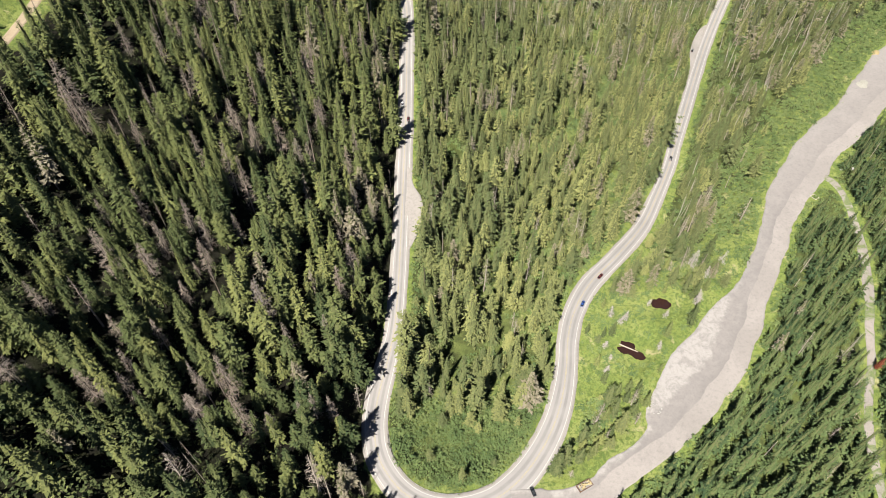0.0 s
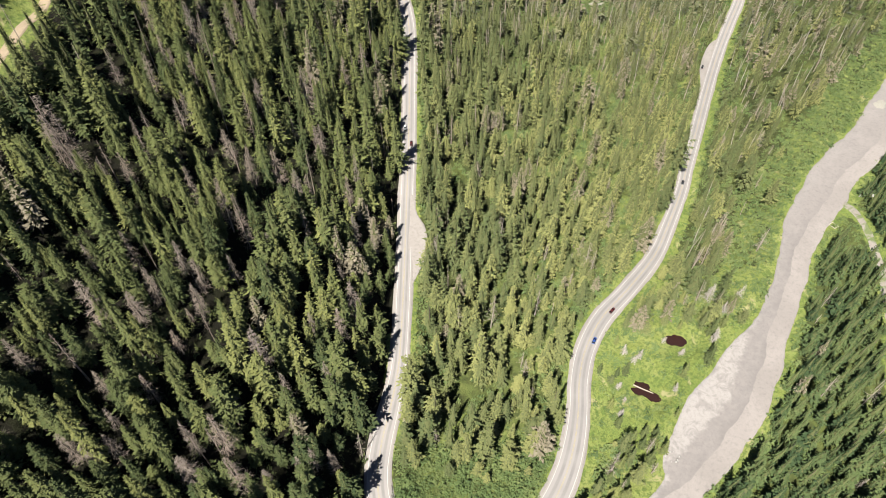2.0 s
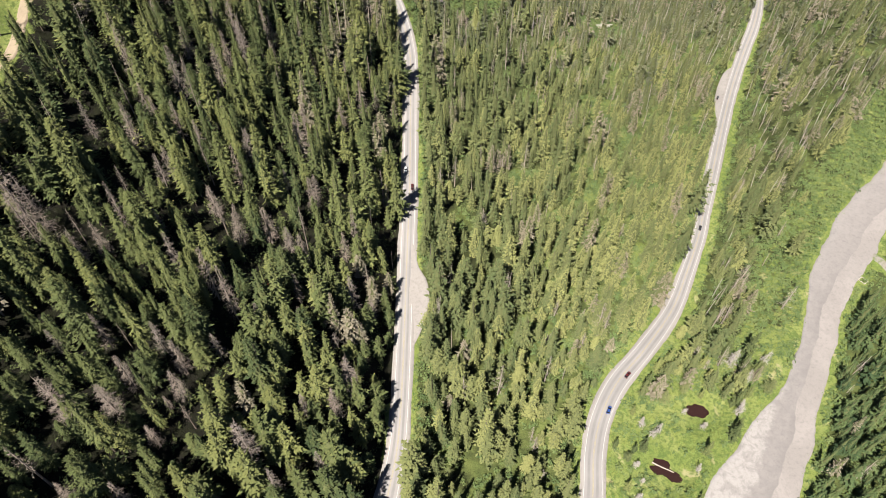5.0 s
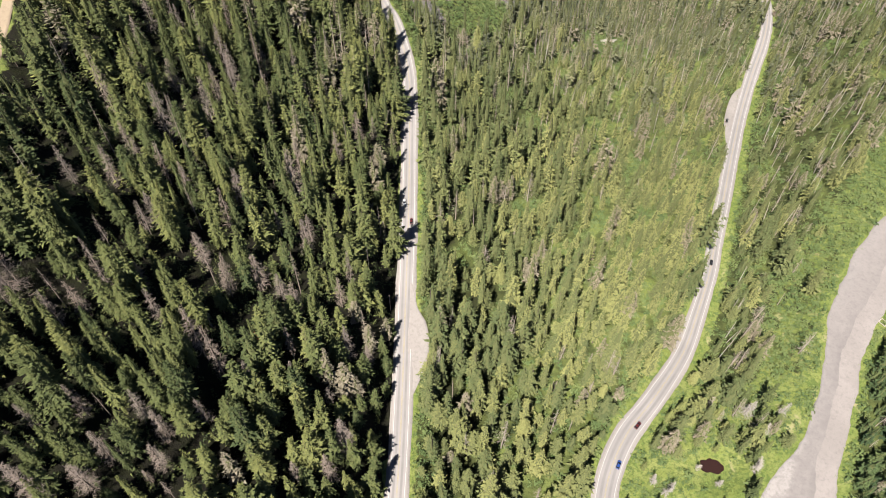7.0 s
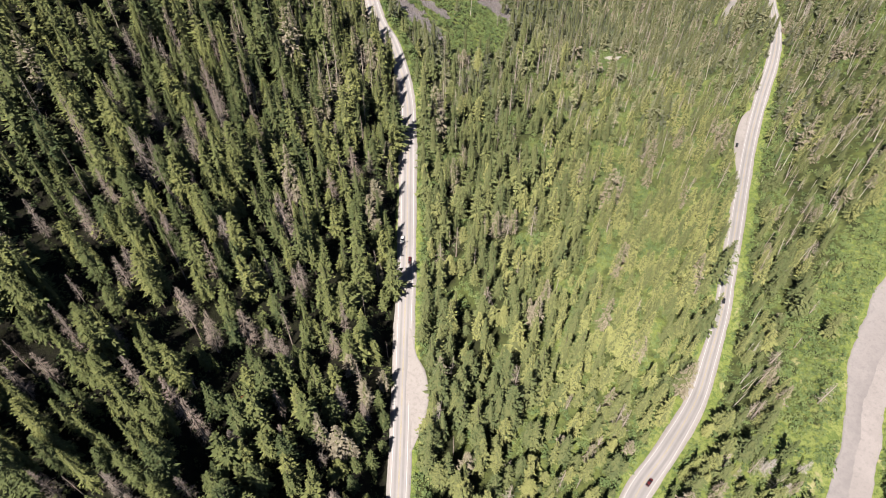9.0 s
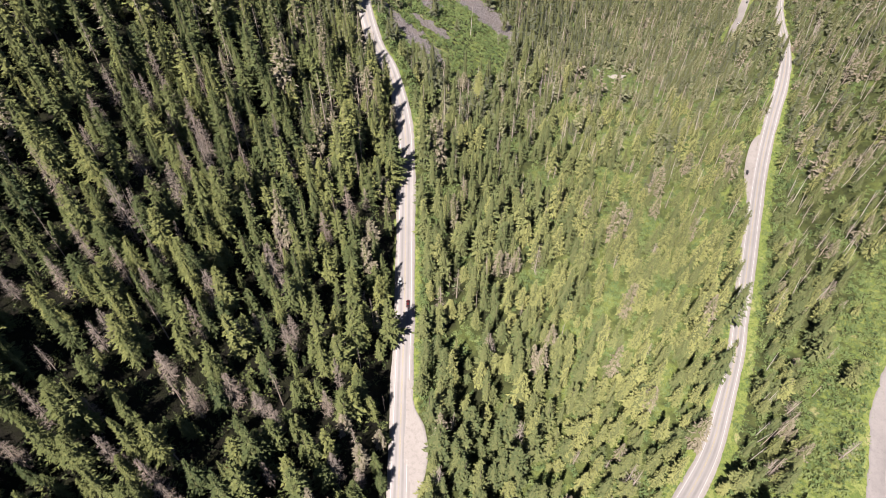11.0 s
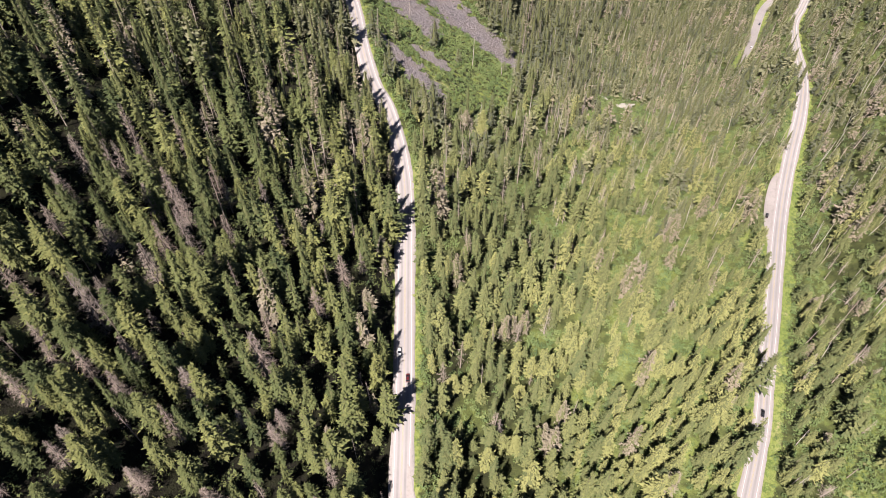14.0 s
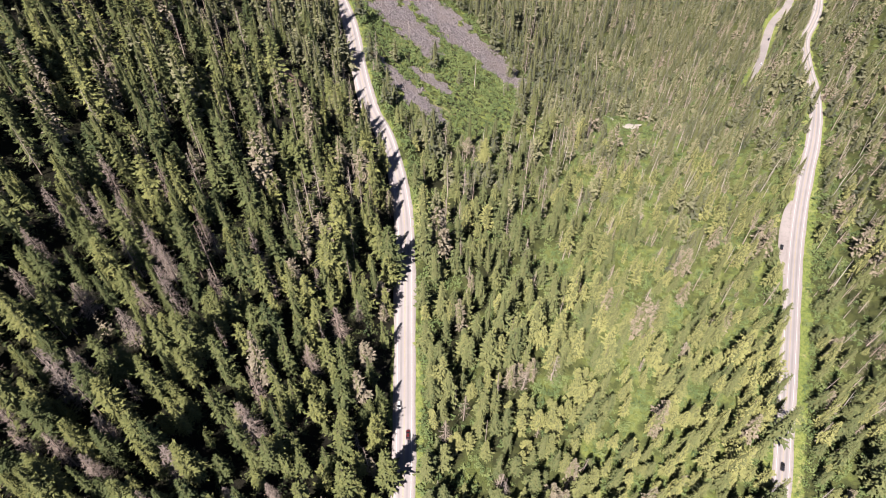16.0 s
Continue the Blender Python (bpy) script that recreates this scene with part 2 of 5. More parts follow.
HIGHWAY_DOWN = [(47.5, 126, 0.1, 12), (56, 141, -0.4, 11.5), (62, 157, -1, 11), (66, 173.5, -1.7, 10.2), (69.2, 192, -2.6, 10), (75.5, 211, -3.7, 10.2), (87.5, 231.5, -4.8, 10.3), (107, 253.5, -7.2, 9.8), (129.5, 282, -11, 8.8), (144.5, 309, -12.6, 8.1), (160, 340, -13.7, 7.8), (171.5, 368, -14.6, 7.8), (187, 404, -17.4, 8.2), (207.5, 452, -22.3, 8.4), (225, 492, -26.6, 8.4), (241, 527, -29.2, 8.6), (263, 572, -31, 8.8), (284, 613, -31.8, 8.6), (299, 647, -32.5, 8), (308.5, 674, -33.4, 7), (320, 720, -36.4, 6), (332, 758, -37.4, 6), (350, 787, -38.1, 6.4), (367, 818, -38.6, 6.4), (400, 900, -40, 6.6)]
HIGHWAY = smooth_line(HIGHWAY_UP + HAIRPIN + HIGHWAY_DOWN)
LOWER_ROAD = smooth_line([(276, 720, -56.5, 2.5), (297, 754, -60, 5), (320, 800, -64.8, 6.2), (338, 833, -67, 6.2), (366, 868, -68.6, 6.5), (400, 930, -70, 7)])
# x, y, z, width
LOT_LINE = smooth_line([(30, 98, 0.75, 18), (48, 97.5, 1.5, 17), (62, 100.5, 2.6, 13), (73, 105.5, 3.6, 12), (82, 113.5, 4, 13), (97.5, 123.5, 4.3, 13), (107, 131, 4.4, 15), (112.5, 140, 4.5, 23), (120, 149, 4.5, 28), (131, 163, 4.5, 31), (144, 177, 4.5, 31), (158, 195, 4.5, 27), (171.8, 212.1, 4.5, 20.5), (181, 224.5, 4.5, 17), (187, 234, 4.5, 16), (196.2, 249.4, 4.5, 15.4), (205.7, 266.9, 4.5, 17), (214.5, 283.5, 4.5, 20), (226, 301, 4.5, 22.5), (242, 319, 4.5, 27), (255, 335.5, 4.5, 26), (272.5, 353, 4.5, 26), (299, 377, 4.5, 25), (322, 404, 4.5, 29), (357, 440, 4.5, 33), (400, 480, 4, 30)], 1.6)
SIDE_TRACK = smooth_line([(247, 316, 4.5, 5), (255.3, 308, 4.6, 4.6), (258, 292.7, 4.8, 4), (255.7, 268.6, 5, 4.4), (250.8, 246, 5.2, 5), (244.7, 225, 5.4, 5.6), (237.7, 205.6, 5.6, 4.4), (230, 187, 5.8, 4), (223.5, 170, 6, 3.6), (214, 148, 6, 3.6), (206.6, 130, 6, 4), (202.7, 110.7, 6, 4), (198, 80, 6, 4)])
TURNOUT = smooth_line([(-22.5, 311, 14.2, 1), (-20.8, 295, 12.7, 4), (-18.8, 287, 12.2, 8.4), (-17.9, 275.5, 11.5, 11), (-18.2, 264, 10.8, 9), (-19.6, 253, 10.2, 4.5), (-22.3, 242, 9.8, 1)])
PULLOUT = smooth_line([(244, 547, -30.2, 1), (237.5, 538, -29.9, 3.5), (229.5, 521, -28.9, 5.8), (221.2, 500, -27.5, 6.8), (215, 483, -25.7, 3.5), (210, 468, -24.1, 1)])

WEST_LINE = [(-207, 390), (-201.5, 348), (-198, 328), (-197.5, 313), (-199.5, 300), (-201, 284), (-203, 262), (-208, 235)]

up = np.array(HIGHWAY_UP)[::-1]
down = np.array(HIGHWAY_DOWN)


def smooth01(t):
    t = np.clip(t, 0, 1)
    return t * t * (3 - 2 * t)


def nearest(x, y, line):
    """The distance to a line, its height and width there, and the side (positive: to the right of its run)."""
    d, z, w, s = (np.empty(len(x)) for _ in range(4))
    run = np.gradient(line[:, :2], axis=0)
    for a in range(0, len(x), 4000):
        dx, dy = x[a:a + 4000, None] - line[None, :, 0], y[a:a + 4000, None] - line[None, :, 1]
        q = dx * dx + dy * dy
        i = q.argmin(1)
        k = np.arange(len(i))
        d[a:a + 4000], z[a:a + 4000], w[a:a + 4000] = np.sqrt(q[k, i]), line[i, 2], line[i, 3]
        s[a:a + 4000] = dx[k, i] * run[i, 1] - dy[k, i] * run[i, 0]
    return d, z, w, s


def hills(x, y):
    """The lie of the land without its roads: a slope on the west, a valley that deepens to the north, a bench on the east."""
    xl, zl = np.interp(y, up[:, 1], up[:, 0]), np.interp(y, up[:, 1], up[:, 2])
    xr, zr = np.interp(y, down[:, 1], down[:, 0]), np.interp(y, down[:, 1], down[:, 2])
    off = np.maximum(xl - x, 0)
    west = zl + 0.71 * np.minimum(off, 260) + 0.3 * np.clip(off - 260, 0, 700)
    u = np.clip((x - xl) / (xr - xl), 0, 1)
    trough = np.interp(y, [400, 560, 680, 760, 900], [0, 15, 42, 52, 58])
    mid = zr + (zl - zr) * (1 - u) ** 3 - trough * 6.75 * u * u * (1 - u)
    far = np.maximum(x - xr, 0)
    east = zr + (4.5 - zr) * smooth01((far - 12) / 70) + 0.1 * np.clip(far - 190, 0, 900)
    z = np.where(x < xl, west, np.where(x < xr, mid, east))
    roll = 2.2 * np.sin(x * 0.045 + 1.3 * np.sin(y * 0.021)) * np.sin(y * 0.038 + 0.7) + 1.0 * np.sin(x * 0.11 + y * 0.07) * np.sin(y * 0.13 - x * 0.05)
    return z + roll * np.minimum(np.maximum(off / 60, 4 * u * (1 - u)) + np.clip((far - 200) / 80, 0, 1), 1)


WEST_TRACK = smooth_line([(x, y, float(hills(np.array([x]), np.array([y]))[0]) + 0.3, 4.6) for x, y in WEST_LINE])
PONDS = ((124.8, 214.6, 5.8, 3.9, -12), (101.5, 184, 7.2, 3.6, -38))
GRADED = ((WEST_TRACK, 2.5, 6.0), (HIGHWAY, 5.0, 9.0), (LOWER_ROAD, 4.0, 9.0), (LOT_LINE, 4.0, 9.0), (SIDE_TRACK, 3.0, 8.0), (TURNOUT, 5.0, 9.0), (PULLOUT, 4.5, 9.0))


def land(x, y):
    """The ground's height: the hills, graded along the roads."""
    x, y = np.atleast_1d(np.asarray(x, float)), np.atleast_1d(np.asarray(y, float))
    z = hills(x, y)
    total, level = np.zeros(len(x)), np.zeros(len(x))
    hold = np.zeros(len(x))
    for line, flat, fade in GRADED:
        d, lz, w, _ = nearest(x, y, line)
        k = 1 - smooth01((d - w / 2 - flat) / fade)
        near = 1e-6 + k ** 2 / (1 + np.maximum(d - w / 2, 0)) ** 2
        total, level, hold = total + near, level + near * (lz - 0.35), np.maximum(hold, k)
    z = z * (1 - hold) + hold * level / total
    for cx, cy, rx, ry, turn in PONDS:
        z = z - (z + 1.87) * smooth01(3 * inside(x, y, cx, cy, rx + 9, ry + 9, turn))
    return z


def inside(x, y, cx, cy, rx, ry, turn=0.0):
    """How far inside a soft oval, 1 at its middle, 0 on its edge."""
    c, s = math.cos(radians(turn)), math.sin(radians(turn))
    dx, dy = x - cx, y - cy
    return 1 - np.hypot((c * dx + s * dy) / rx, (c * dy - s * dx) / ry)


def raw(name, verts, faces, mat, smooth=False):
    """A mesh from arrays of places and of equal-sized faces."""
    me = bpy.data.meshes.new(name)
    verts, faces = np.asarray(verts, np.float32), np.asarray(faces, np.int32)
    n = faces.shape[1]
    me.vertices.add(len(verts))
    me.vertices.foreach_set("co", verts.ravel())
    me.loops.add(faces.size)
    me.loops.foreach_set("vertex_index", faces.ravel())
    me.polygons.add(len(faces))
    me.polygons.foreach_set("loop_start", np.arange(0, faces.size, n, dtype=np.int32))
    if smooth:
        me.polygons.foreach_set("use_smooth", np.ones(len(faces), bool))
    me.update(calc_edges=True)
    me.materials.append(mat)
    return me


def paint(me, name, values):
    a = me.attributes.new(name, "FLOAT", "POINT")
    a.data.foreach_set("value", np.asarray(values, np.float32))


def part(name, me, parent, label=""):
    ob = new(name, me)
    ob.parent = parent
    return tagged(ob, label)


# ---- ground ----
def patchy(x, y, scale, seed):
    return np.array([noise.noise((a * scale, b * scale, seed)) for a, b in zip(x, y)])


def stretch(a, b, step, far):
    """Even steps from a to b, then ever longer ones out to far."""
    core = list(np.arange(a, b + 0.1, step))
    s = step
    while core[-1] < b + far:
        s *= 1.35
        core.append(core[-1] + s)
    s = step
    while core[0] > a - far:
        s *= 1.35
        core.insert(0, core[0] - s)
    return np.array(core)


# x, y, z, width of each tongue of the scree
SCREE = [smooth_line(p) for p in (
    [(-34, 786, 0, 36), (-18, 760, 0, 40), (4, 744, 0, 46), (26, 729, 0, 46), (46, 711, 0, 42), (66, 694, 0, 18)],
    [(-74, 768, 0, 34), (-53, 732, 0, 36), (-35, 711, 0, 40), (-21, 690, 0, 30), (-13, 670, 0, 10)],
    [(-50, 632, 0, 6), (-40, 619, 0, 14), (-28, 609, 0, 19), (-18, 599, 0, 20), (-8, 590, 0, 10)],
    [(-22, 640, 0, 12), (-13, 636, 0, 17), (-5, 631, 0, 10)])]


def valley_share(x, y):
    """How far a place lies from the upper highway (0) towards the lower one (1)."""
    xl, xr = np.interp(y, up[:, 1], up[:, 0]), np.interp(y, down[:, 1], down[:, 0])
    return np.clip((x - xl) / np.maximum(xr - xl, 20), 0, 1)


def scree_at(x, y):
    """How far inside a tongue of the scree, its rim ragged."""
    best = np.full(len(x), -9.0)
    for line in SCREE:
        d, _, w, _ = nearest(x, y, line)
        best = np.maximum(best, 1 - d / (w / 2))
    rag = 0.42 * np.sin(x * 0.31 + 2 * np.sin(y * 0.13)) * np.sin(y * 0.27 + 1.5 * np.sin(x * 0.17)) + 0.3 * np.sin(x * 0.83 + y * 0.41) * np.sin(y * 0.77 - x * 0.3)
    return best + rag


def meadow_at(x, y):
    """The open wet meadow between the highway and the lot."""
    s1, s2 = nearest(x, y, HIGHWAY)[3], nearest(x, y, LOT_LINE)[3]
    between = (x > 60) & (s1 > 0) & (s2 < 0)
    return np.where(between, np.minimum(smooth01((y - 150) / 8), smooth01((224 - y) / 12)), 0)


def build_ground():
    xs, ys = stretch(-420, 540, 5.2, 2200), stretch(40, 960, 5.2, 2200)
    gx, gy = np.meshgrid(xs, ys)
    x, y = gx.ravel(), gy.ravel()
    nx, ny = len(xs), len(ys)
    i = np.arange(nx * ny).reshape(ny, nx)
    faces = np.stack([i[:-1, :-1], i[:-1, 1:], i[1:, 1:], i[1:, :-1]], -1).reshape(-1, 4)
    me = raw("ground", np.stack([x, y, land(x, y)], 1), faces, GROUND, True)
    xl = np.interp(y, up[:, 1], up[:, 0])
    d1, _, w1, s1 = nearest(x, y, HIGHWAY)
    d2, _, w2, s2 = nearest(x, y, LOT_LINE)
    d3, _, w3, _ = nearest(x, y, SIDE_TRACK)
    d4, _, w4, _ = nearest(x, y, LOWER_ROAD)
    verge = np.where((s1 > 0) & (y > 130), np.interp(y, [520, 600], [6.5, 3.0]), np.where(x < -10, 2.5, 5.0))
    grass = np.maximum.reduce([1 - smooth01((d1 - w1 / 2 - verge * 0.5) / verge), 1 - smooth01((d2 - w2 / 2 - 2) / 9), 1 - smooth01((d3 - w3 / 2 - 1) / 5), 1 - smooth01((d4 - w4 / 2 - 2) / 6), meadow_at(x, y), np.where((x > 60) & (s1 > 0) & (s2 < 0) & (y > 200) & (y < 262), 0.75, 0.0)])
    grass = np.maximum(grass, smooth01(3 * inside(x, y, -206, 310, 14, 84, 2)))
    grass = np.maximum(grass, np.where((s2 < 0) & (d2 < w2 / 2 + 30) & (y > 236) & (y < 540) & (x > 100), 0.5, 0.0))
    grass = np.maximum(grass, np.where(((inside(x, y, -3, 664, 64, 90) > 0) | (inside(x, y, -20, 720, 64, 72) > 0)) & (x > xl), 0.45, 0.0))
    grass = np.maximum(grass, np.where((x > 40) & (x < 125) & (y < 160) & (s1 > 0) & (s2 < 0), 0.6, 0.0))
    grass = np.where(x < xl - 4.5, np.where(x < -150, grass, 0), grass)
    paint(me, "grass", grass)
    # lush falls towards the upper highway: shaded gaps between firs painted into the ground
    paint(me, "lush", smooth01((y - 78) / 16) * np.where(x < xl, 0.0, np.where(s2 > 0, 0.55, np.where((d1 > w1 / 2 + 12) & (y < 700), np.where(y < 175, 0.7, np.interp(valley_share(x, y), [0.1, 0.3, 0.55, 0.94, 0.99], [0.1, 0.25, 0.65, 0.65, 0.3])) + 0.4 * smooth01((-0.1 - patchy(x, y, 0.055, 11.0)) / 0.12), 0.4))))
    paint(me, "scree", smooth01(scree_at(x, y) * 1.6 + 0.45))
    paint(me, "bare", smooth01(3 * np.maximum(inside(x, y, -97, 551, 7, 18, 25), inside(x, y, 316, 667, 6, 9))))
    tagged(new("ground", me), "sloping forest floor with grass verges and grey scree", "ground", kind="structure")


build_ground()


def ribbon(name, line, mat, lift, extra=0.0, cells=8, wave=0.0):
    """A strip along a line, its edge turned down into the ground."""
    run = np.gradient(line[:, :2], axis=0)
    run /= np.linalg.norm(run, axis=1)[:, None]
    side = np.stack([run[:, 1], -run[:, 0]], 1)
    us = np.concatenate([[-1.0], np.linspace(-1, 1, cells + 1), [1.0]])
    n, m = len(line), len(us)
    half = line[:, 3] / 2 + extra
    half_l = half + wave * np.array([(noise.noise((k * 0.1, 3.0, extra)) + 0.35 * noise.noise((k * 0.45, 5.0, extra))) for k in range(n)])
    half_r = half + wave * np.array([(noise.noise((k * 0.1, 9.0, extra)) + 0.35 * noise.noise((k * 0.45, 7.0, extra))) for k in range(n)])
    width = np.where(us[None, :] < 0, half_l[:, None], half_r[:, None]) * us[None, :]
    width[:, 0] -= 0.5
    width[:, -1] += 0.5
    v = np.empty((n, m, 3))
    v[..., :2] = line[:, None, :2] + side[:, None, :] * width[..., None]
    v[..., 2] = line[:, None, 2] + lift
    v[:, (0, -1), 2] -= 0.5
    i = np.arange(n * m).reshape(n, m)
    faces = np.stack([i[:-1, :-1], i[:-1, 1:], i[1:, 1:], i[1:, :-1]], -1).reshape(-1, 4)
    me = raw(name, v.reshape(-1, 3), faces, mat, True)
    paint(me, "across", np.tile(us, n))
    paint(me, "from_right", (half_r[:, None] - width).ravel())
    paint(me, "from_left", (half_l[:, None] + width).ravel())
    return me


def stripe(name, line, off, wide, mat, lift=0.14):
    """A painted line at a fixed way off the middle of a road."""
    run = np.gradient(line[:, :2], axis=0)
    run /= np.linalg.norm(run, axis=1)[:, None]
    side = np.stack([run[:, 1], -run[:, 0]], 1)
    mid = off(line[:, 3])[:, None] if callable(off) else np.full((len(line), 1), off)
    a, b = line[:, :2] + side * (mid - wide / 2), line[:, :2] + side * (mid + wide / 2)
    z = line[:, 2:3] + lift
    n = len(line)
    v = np.stack([np.hstack([a, z]), np.hstack([b, z])], 1).reshape(-1, 3)
    i = np.arange(2 * n).reshape(n, 2)
    faces = np.stack([i[:-1, 0], i[:-1, 1], i[1:, 1], i[1:, 0]], -1)
    return raw(name, v, faces, mat)


highway = tagged(new("road_1", ribbon("road_1", HIGHWAY, ASPHALT, 0.1)), "sun-bleached grey two-lane mountain highway with hairpin bend", "road", kind="structure")
part("centre_line", stripe("centre_line", HIGHWAY, -0.2, 0.17, YELLOW_PAINT), highway, "faded yellow painted centre line")
part("centre_line", stripe("centre_line", HIGHWAY, 0.2, 0.17, YELLOW_PAINT), highway, "faded yellow painted centre line")
part("edge_line", stripe("edge_line", HIGHWAY, lambda w: w / 2 - 0.8, 0.3, WHITE_PAINT), highway, "white painted edge line")
part("edge_line", stripe("edge_line", HIGHWAY, lambda w: 0.8 - w / 2, 0.3, WHITE_PAINT), highway, "white painted edge line")
tagged(new("road_shoulder", ribbon("road_shoulder", HIGHWAY, SHOULDER, 0.02, 0.9, wave=0.9)), "pale gravel shoulder of the highway", "shoulder", kind="structure")
tagged(new("road_2", ribbon("road_2", LOWER_ROAD, PALE_ROAD, 0.1)), "pale grey lower stretch of mountain road", "road", kind="structure")
tagged(new("road_shoulder", ribbon("road_shoulder", LOWER_ROAD, SHOULDER, 0.02, 0.5, wave=0.8)), "pale gravel shoulder of the lower road", "shoulder", kind="structure")
tagged(new("gravel_lot", ribbon("gravel_lot", LOT_LINE, LOT, 0.05, 0.5, 24, wave=1.6)), "wide pale gravel road and parking strip", "gravel road", kind="structure")
tagged(new("dirt_track", ribbon("dirt_track", SIDE_TRACK, TRACK, 0.0, wave=1.2)), "narrow overgrown dirt track among young firs", "track", kind="structure")
tagged(new("turnout", ribbon("turnout", TURNOUT, SHOULDER, 0.06)), "pale gravel turnout beside the highway", "turnout", kind="structure")
tagged(new("turnout", ribbon("turnout", PULLOUT, SHOULDER, 0.06)), "pale gravel pull-out beside the lower highway", "turnout", kind="structure")

# ---- trees ----
rng = np.random.default_rng(7)


def spray(root, a, droop, length, width, roll):
    """A flat pointed spray of needles, rolled a little about its length."""
    o = np.array([math.cos(a) * math.cos(droop), math.sin(a) * math.cos(droop), math.sin(droop)])
    s = np.array([-math.sin(a), math.cos(a), 0.0]) * math.cos(roll) + np.array([0, 0, math.sin(roll)])
    inner_end = root + o * length * 0.15
    return [inner_end - s * width / 2, inner_end + s * width / 2, root + o * length * 1.05]


def cone(v, f, r0, z0, z1, r1=0.0, sides=5, lean=(0, 0)):
    b = len(v)
    for k in range(sides):
        a = 2 * math.pi * k / sides
        v.append(np.array([r0 * math.cos(a), r0 * math.sin(a), z0]))
    for k in range(sides):
        a = 2 * math.pi * k / sides
        v.append(np.array([lean[0] + r1 * math.cos(a), lean[1] + r1 * math.sin(a), z1]))
    for k in range(sides):
        n = (k + 1) % sides
        f += [(b + k, b + n, b + sides + n), (b + k, b + sides + n, b + sides + k)]


CORE = 30  # points of a crown's inner twigs, coloured darker as shade between boughs


def crown_mesh(r, boughs, tufts, radius, low, shape, fat=0.75, size=0.5, core=True):
    """A conifer's crown, one unit high: boughs round the stem, longer below, each set with short tufts of needles, with gaps and odd long limbs."""
    v, f = [], []
    lop = r.uniform(0, 6.28)
    rings, sides = (5, 6) if core else (0, 0)  # the inner twigs, later darkened to paint the crown's inner shade
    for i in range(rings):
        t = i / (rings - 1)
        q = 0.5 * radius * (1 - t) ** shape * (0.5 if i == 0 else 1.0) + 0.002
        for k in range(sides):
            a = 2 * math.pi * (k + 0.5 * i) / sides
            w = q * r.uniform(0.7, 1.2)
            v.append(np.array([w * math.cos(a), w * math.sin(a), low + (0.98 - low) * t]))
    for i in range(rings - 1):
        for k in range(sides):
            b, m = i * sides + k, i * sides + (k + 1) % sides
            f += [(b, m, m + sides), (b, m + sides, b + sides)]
    for k in range(boughs):
        h = low + (1 - low) * ((k + r.random()) / boughs) ** 0.95
        t = (h - low) / (1 - low)
        a = k * 2.39996 + r.normal(0, 0.35)
        reach = radius * (1 - t) ** shape * (0.55 + 0.45 * min(1, t * 6)) + 0.01
        reach *= r.uniform(0.65, 1.15) * (1 + 0.2 * math.cos(a - lop))
        reach *= 1 + 0.28 * math.sin(2.3 * a + 17 * h + lop) * math.sin(31 * h + 2 * lop)
        if r.random() < 0.06:
            reach *= 1.35
        droop = -0.5 + 0.95 * t ** 1.5 + r.normal(0, 0.16)
        out = np.array([math.cos(a) * math.cos(droop), math.sin(a) * math.cos(droop), math.sin(droop)])
        for j in range(tufts):
            at = 0.3 + 0.5 * (j + r.random()) / tufts
            long_ = max(size * reach * r.uniform(0.7, 1.2), 0.02)
            swing = r.normal(0, 0.25) if j == tufts - 1 else (0.75 if j % 2 else -0.75) + r.normal(0, 0.3)
            b = len(v)
            v += spray(out * reach * at + (0, 0, h), a + swing, droop + r.normal(0.05, 0.22), long_, long_ * fat * r.uniform(0.75, 1.25), r.normal(0, 0.28))
            f.append((b, b + 1, b + 2))
    return np.array(v), np.array(f)


def trunk_mesh(r, thick=0.013, top=0.93):
    v, f = [], []
    cone(v, f, thick, -0.04, top, 0.002, 5, (r.normal(0, 0.006), r.normal(0, 0.006)))
    return np.array(v), np.array(f)


def snag_mesh(r, limbs, twigs, reach0, bare):
    """A dead conifer: a pale stem with thin dry limbs that fork into finer twigs."""
    v, f = [], []
    cone(v, f, 0.013, -0.04, 1.0, 0.003, 5, (r.normal(0, 0.02), r.normal(0, 0.02)))
    for k in range(limbs):
        h = bare + (0.98 - bare) * (k + r.random()) / limbs
        t = (h - bare) / (1 - bare)
        a = k * 2.39996 + r.normal(0, 0.5)
        reach = reach0 * (1 - t) ** 0.7 * r.uniform(0.45, 1.15) + 0.008
        droop = r.normal(-0.12, 0.3)
        out = np.array([math.cos(a) * math.cos(droop), math.sin(a) * math.cos(droop), math.sin(droop)])
        b = len(v)
        v += spray(np.array([0, 0, h]), a, droop, reach, 0.0055, r.normal(0, 0.8))
        f.append((b, b + 1, b + 2))
        for j in range(twigs):
            at = r.uniform(0.3, 0.9)
            b = len(v)
            v += spray(np.array([0, 0, h]) + out * reach * at, a + r.choice((-1, 1)) * r.uniform(0.4, 1.1), droop + r.normal(0, 0.4), reach * r.uniform(0.3, 0.55), 0.0038, r.normal(0, 0.8))
            f.append((b, b + 1, b + 2))
    return np.array(v), np.array(f)


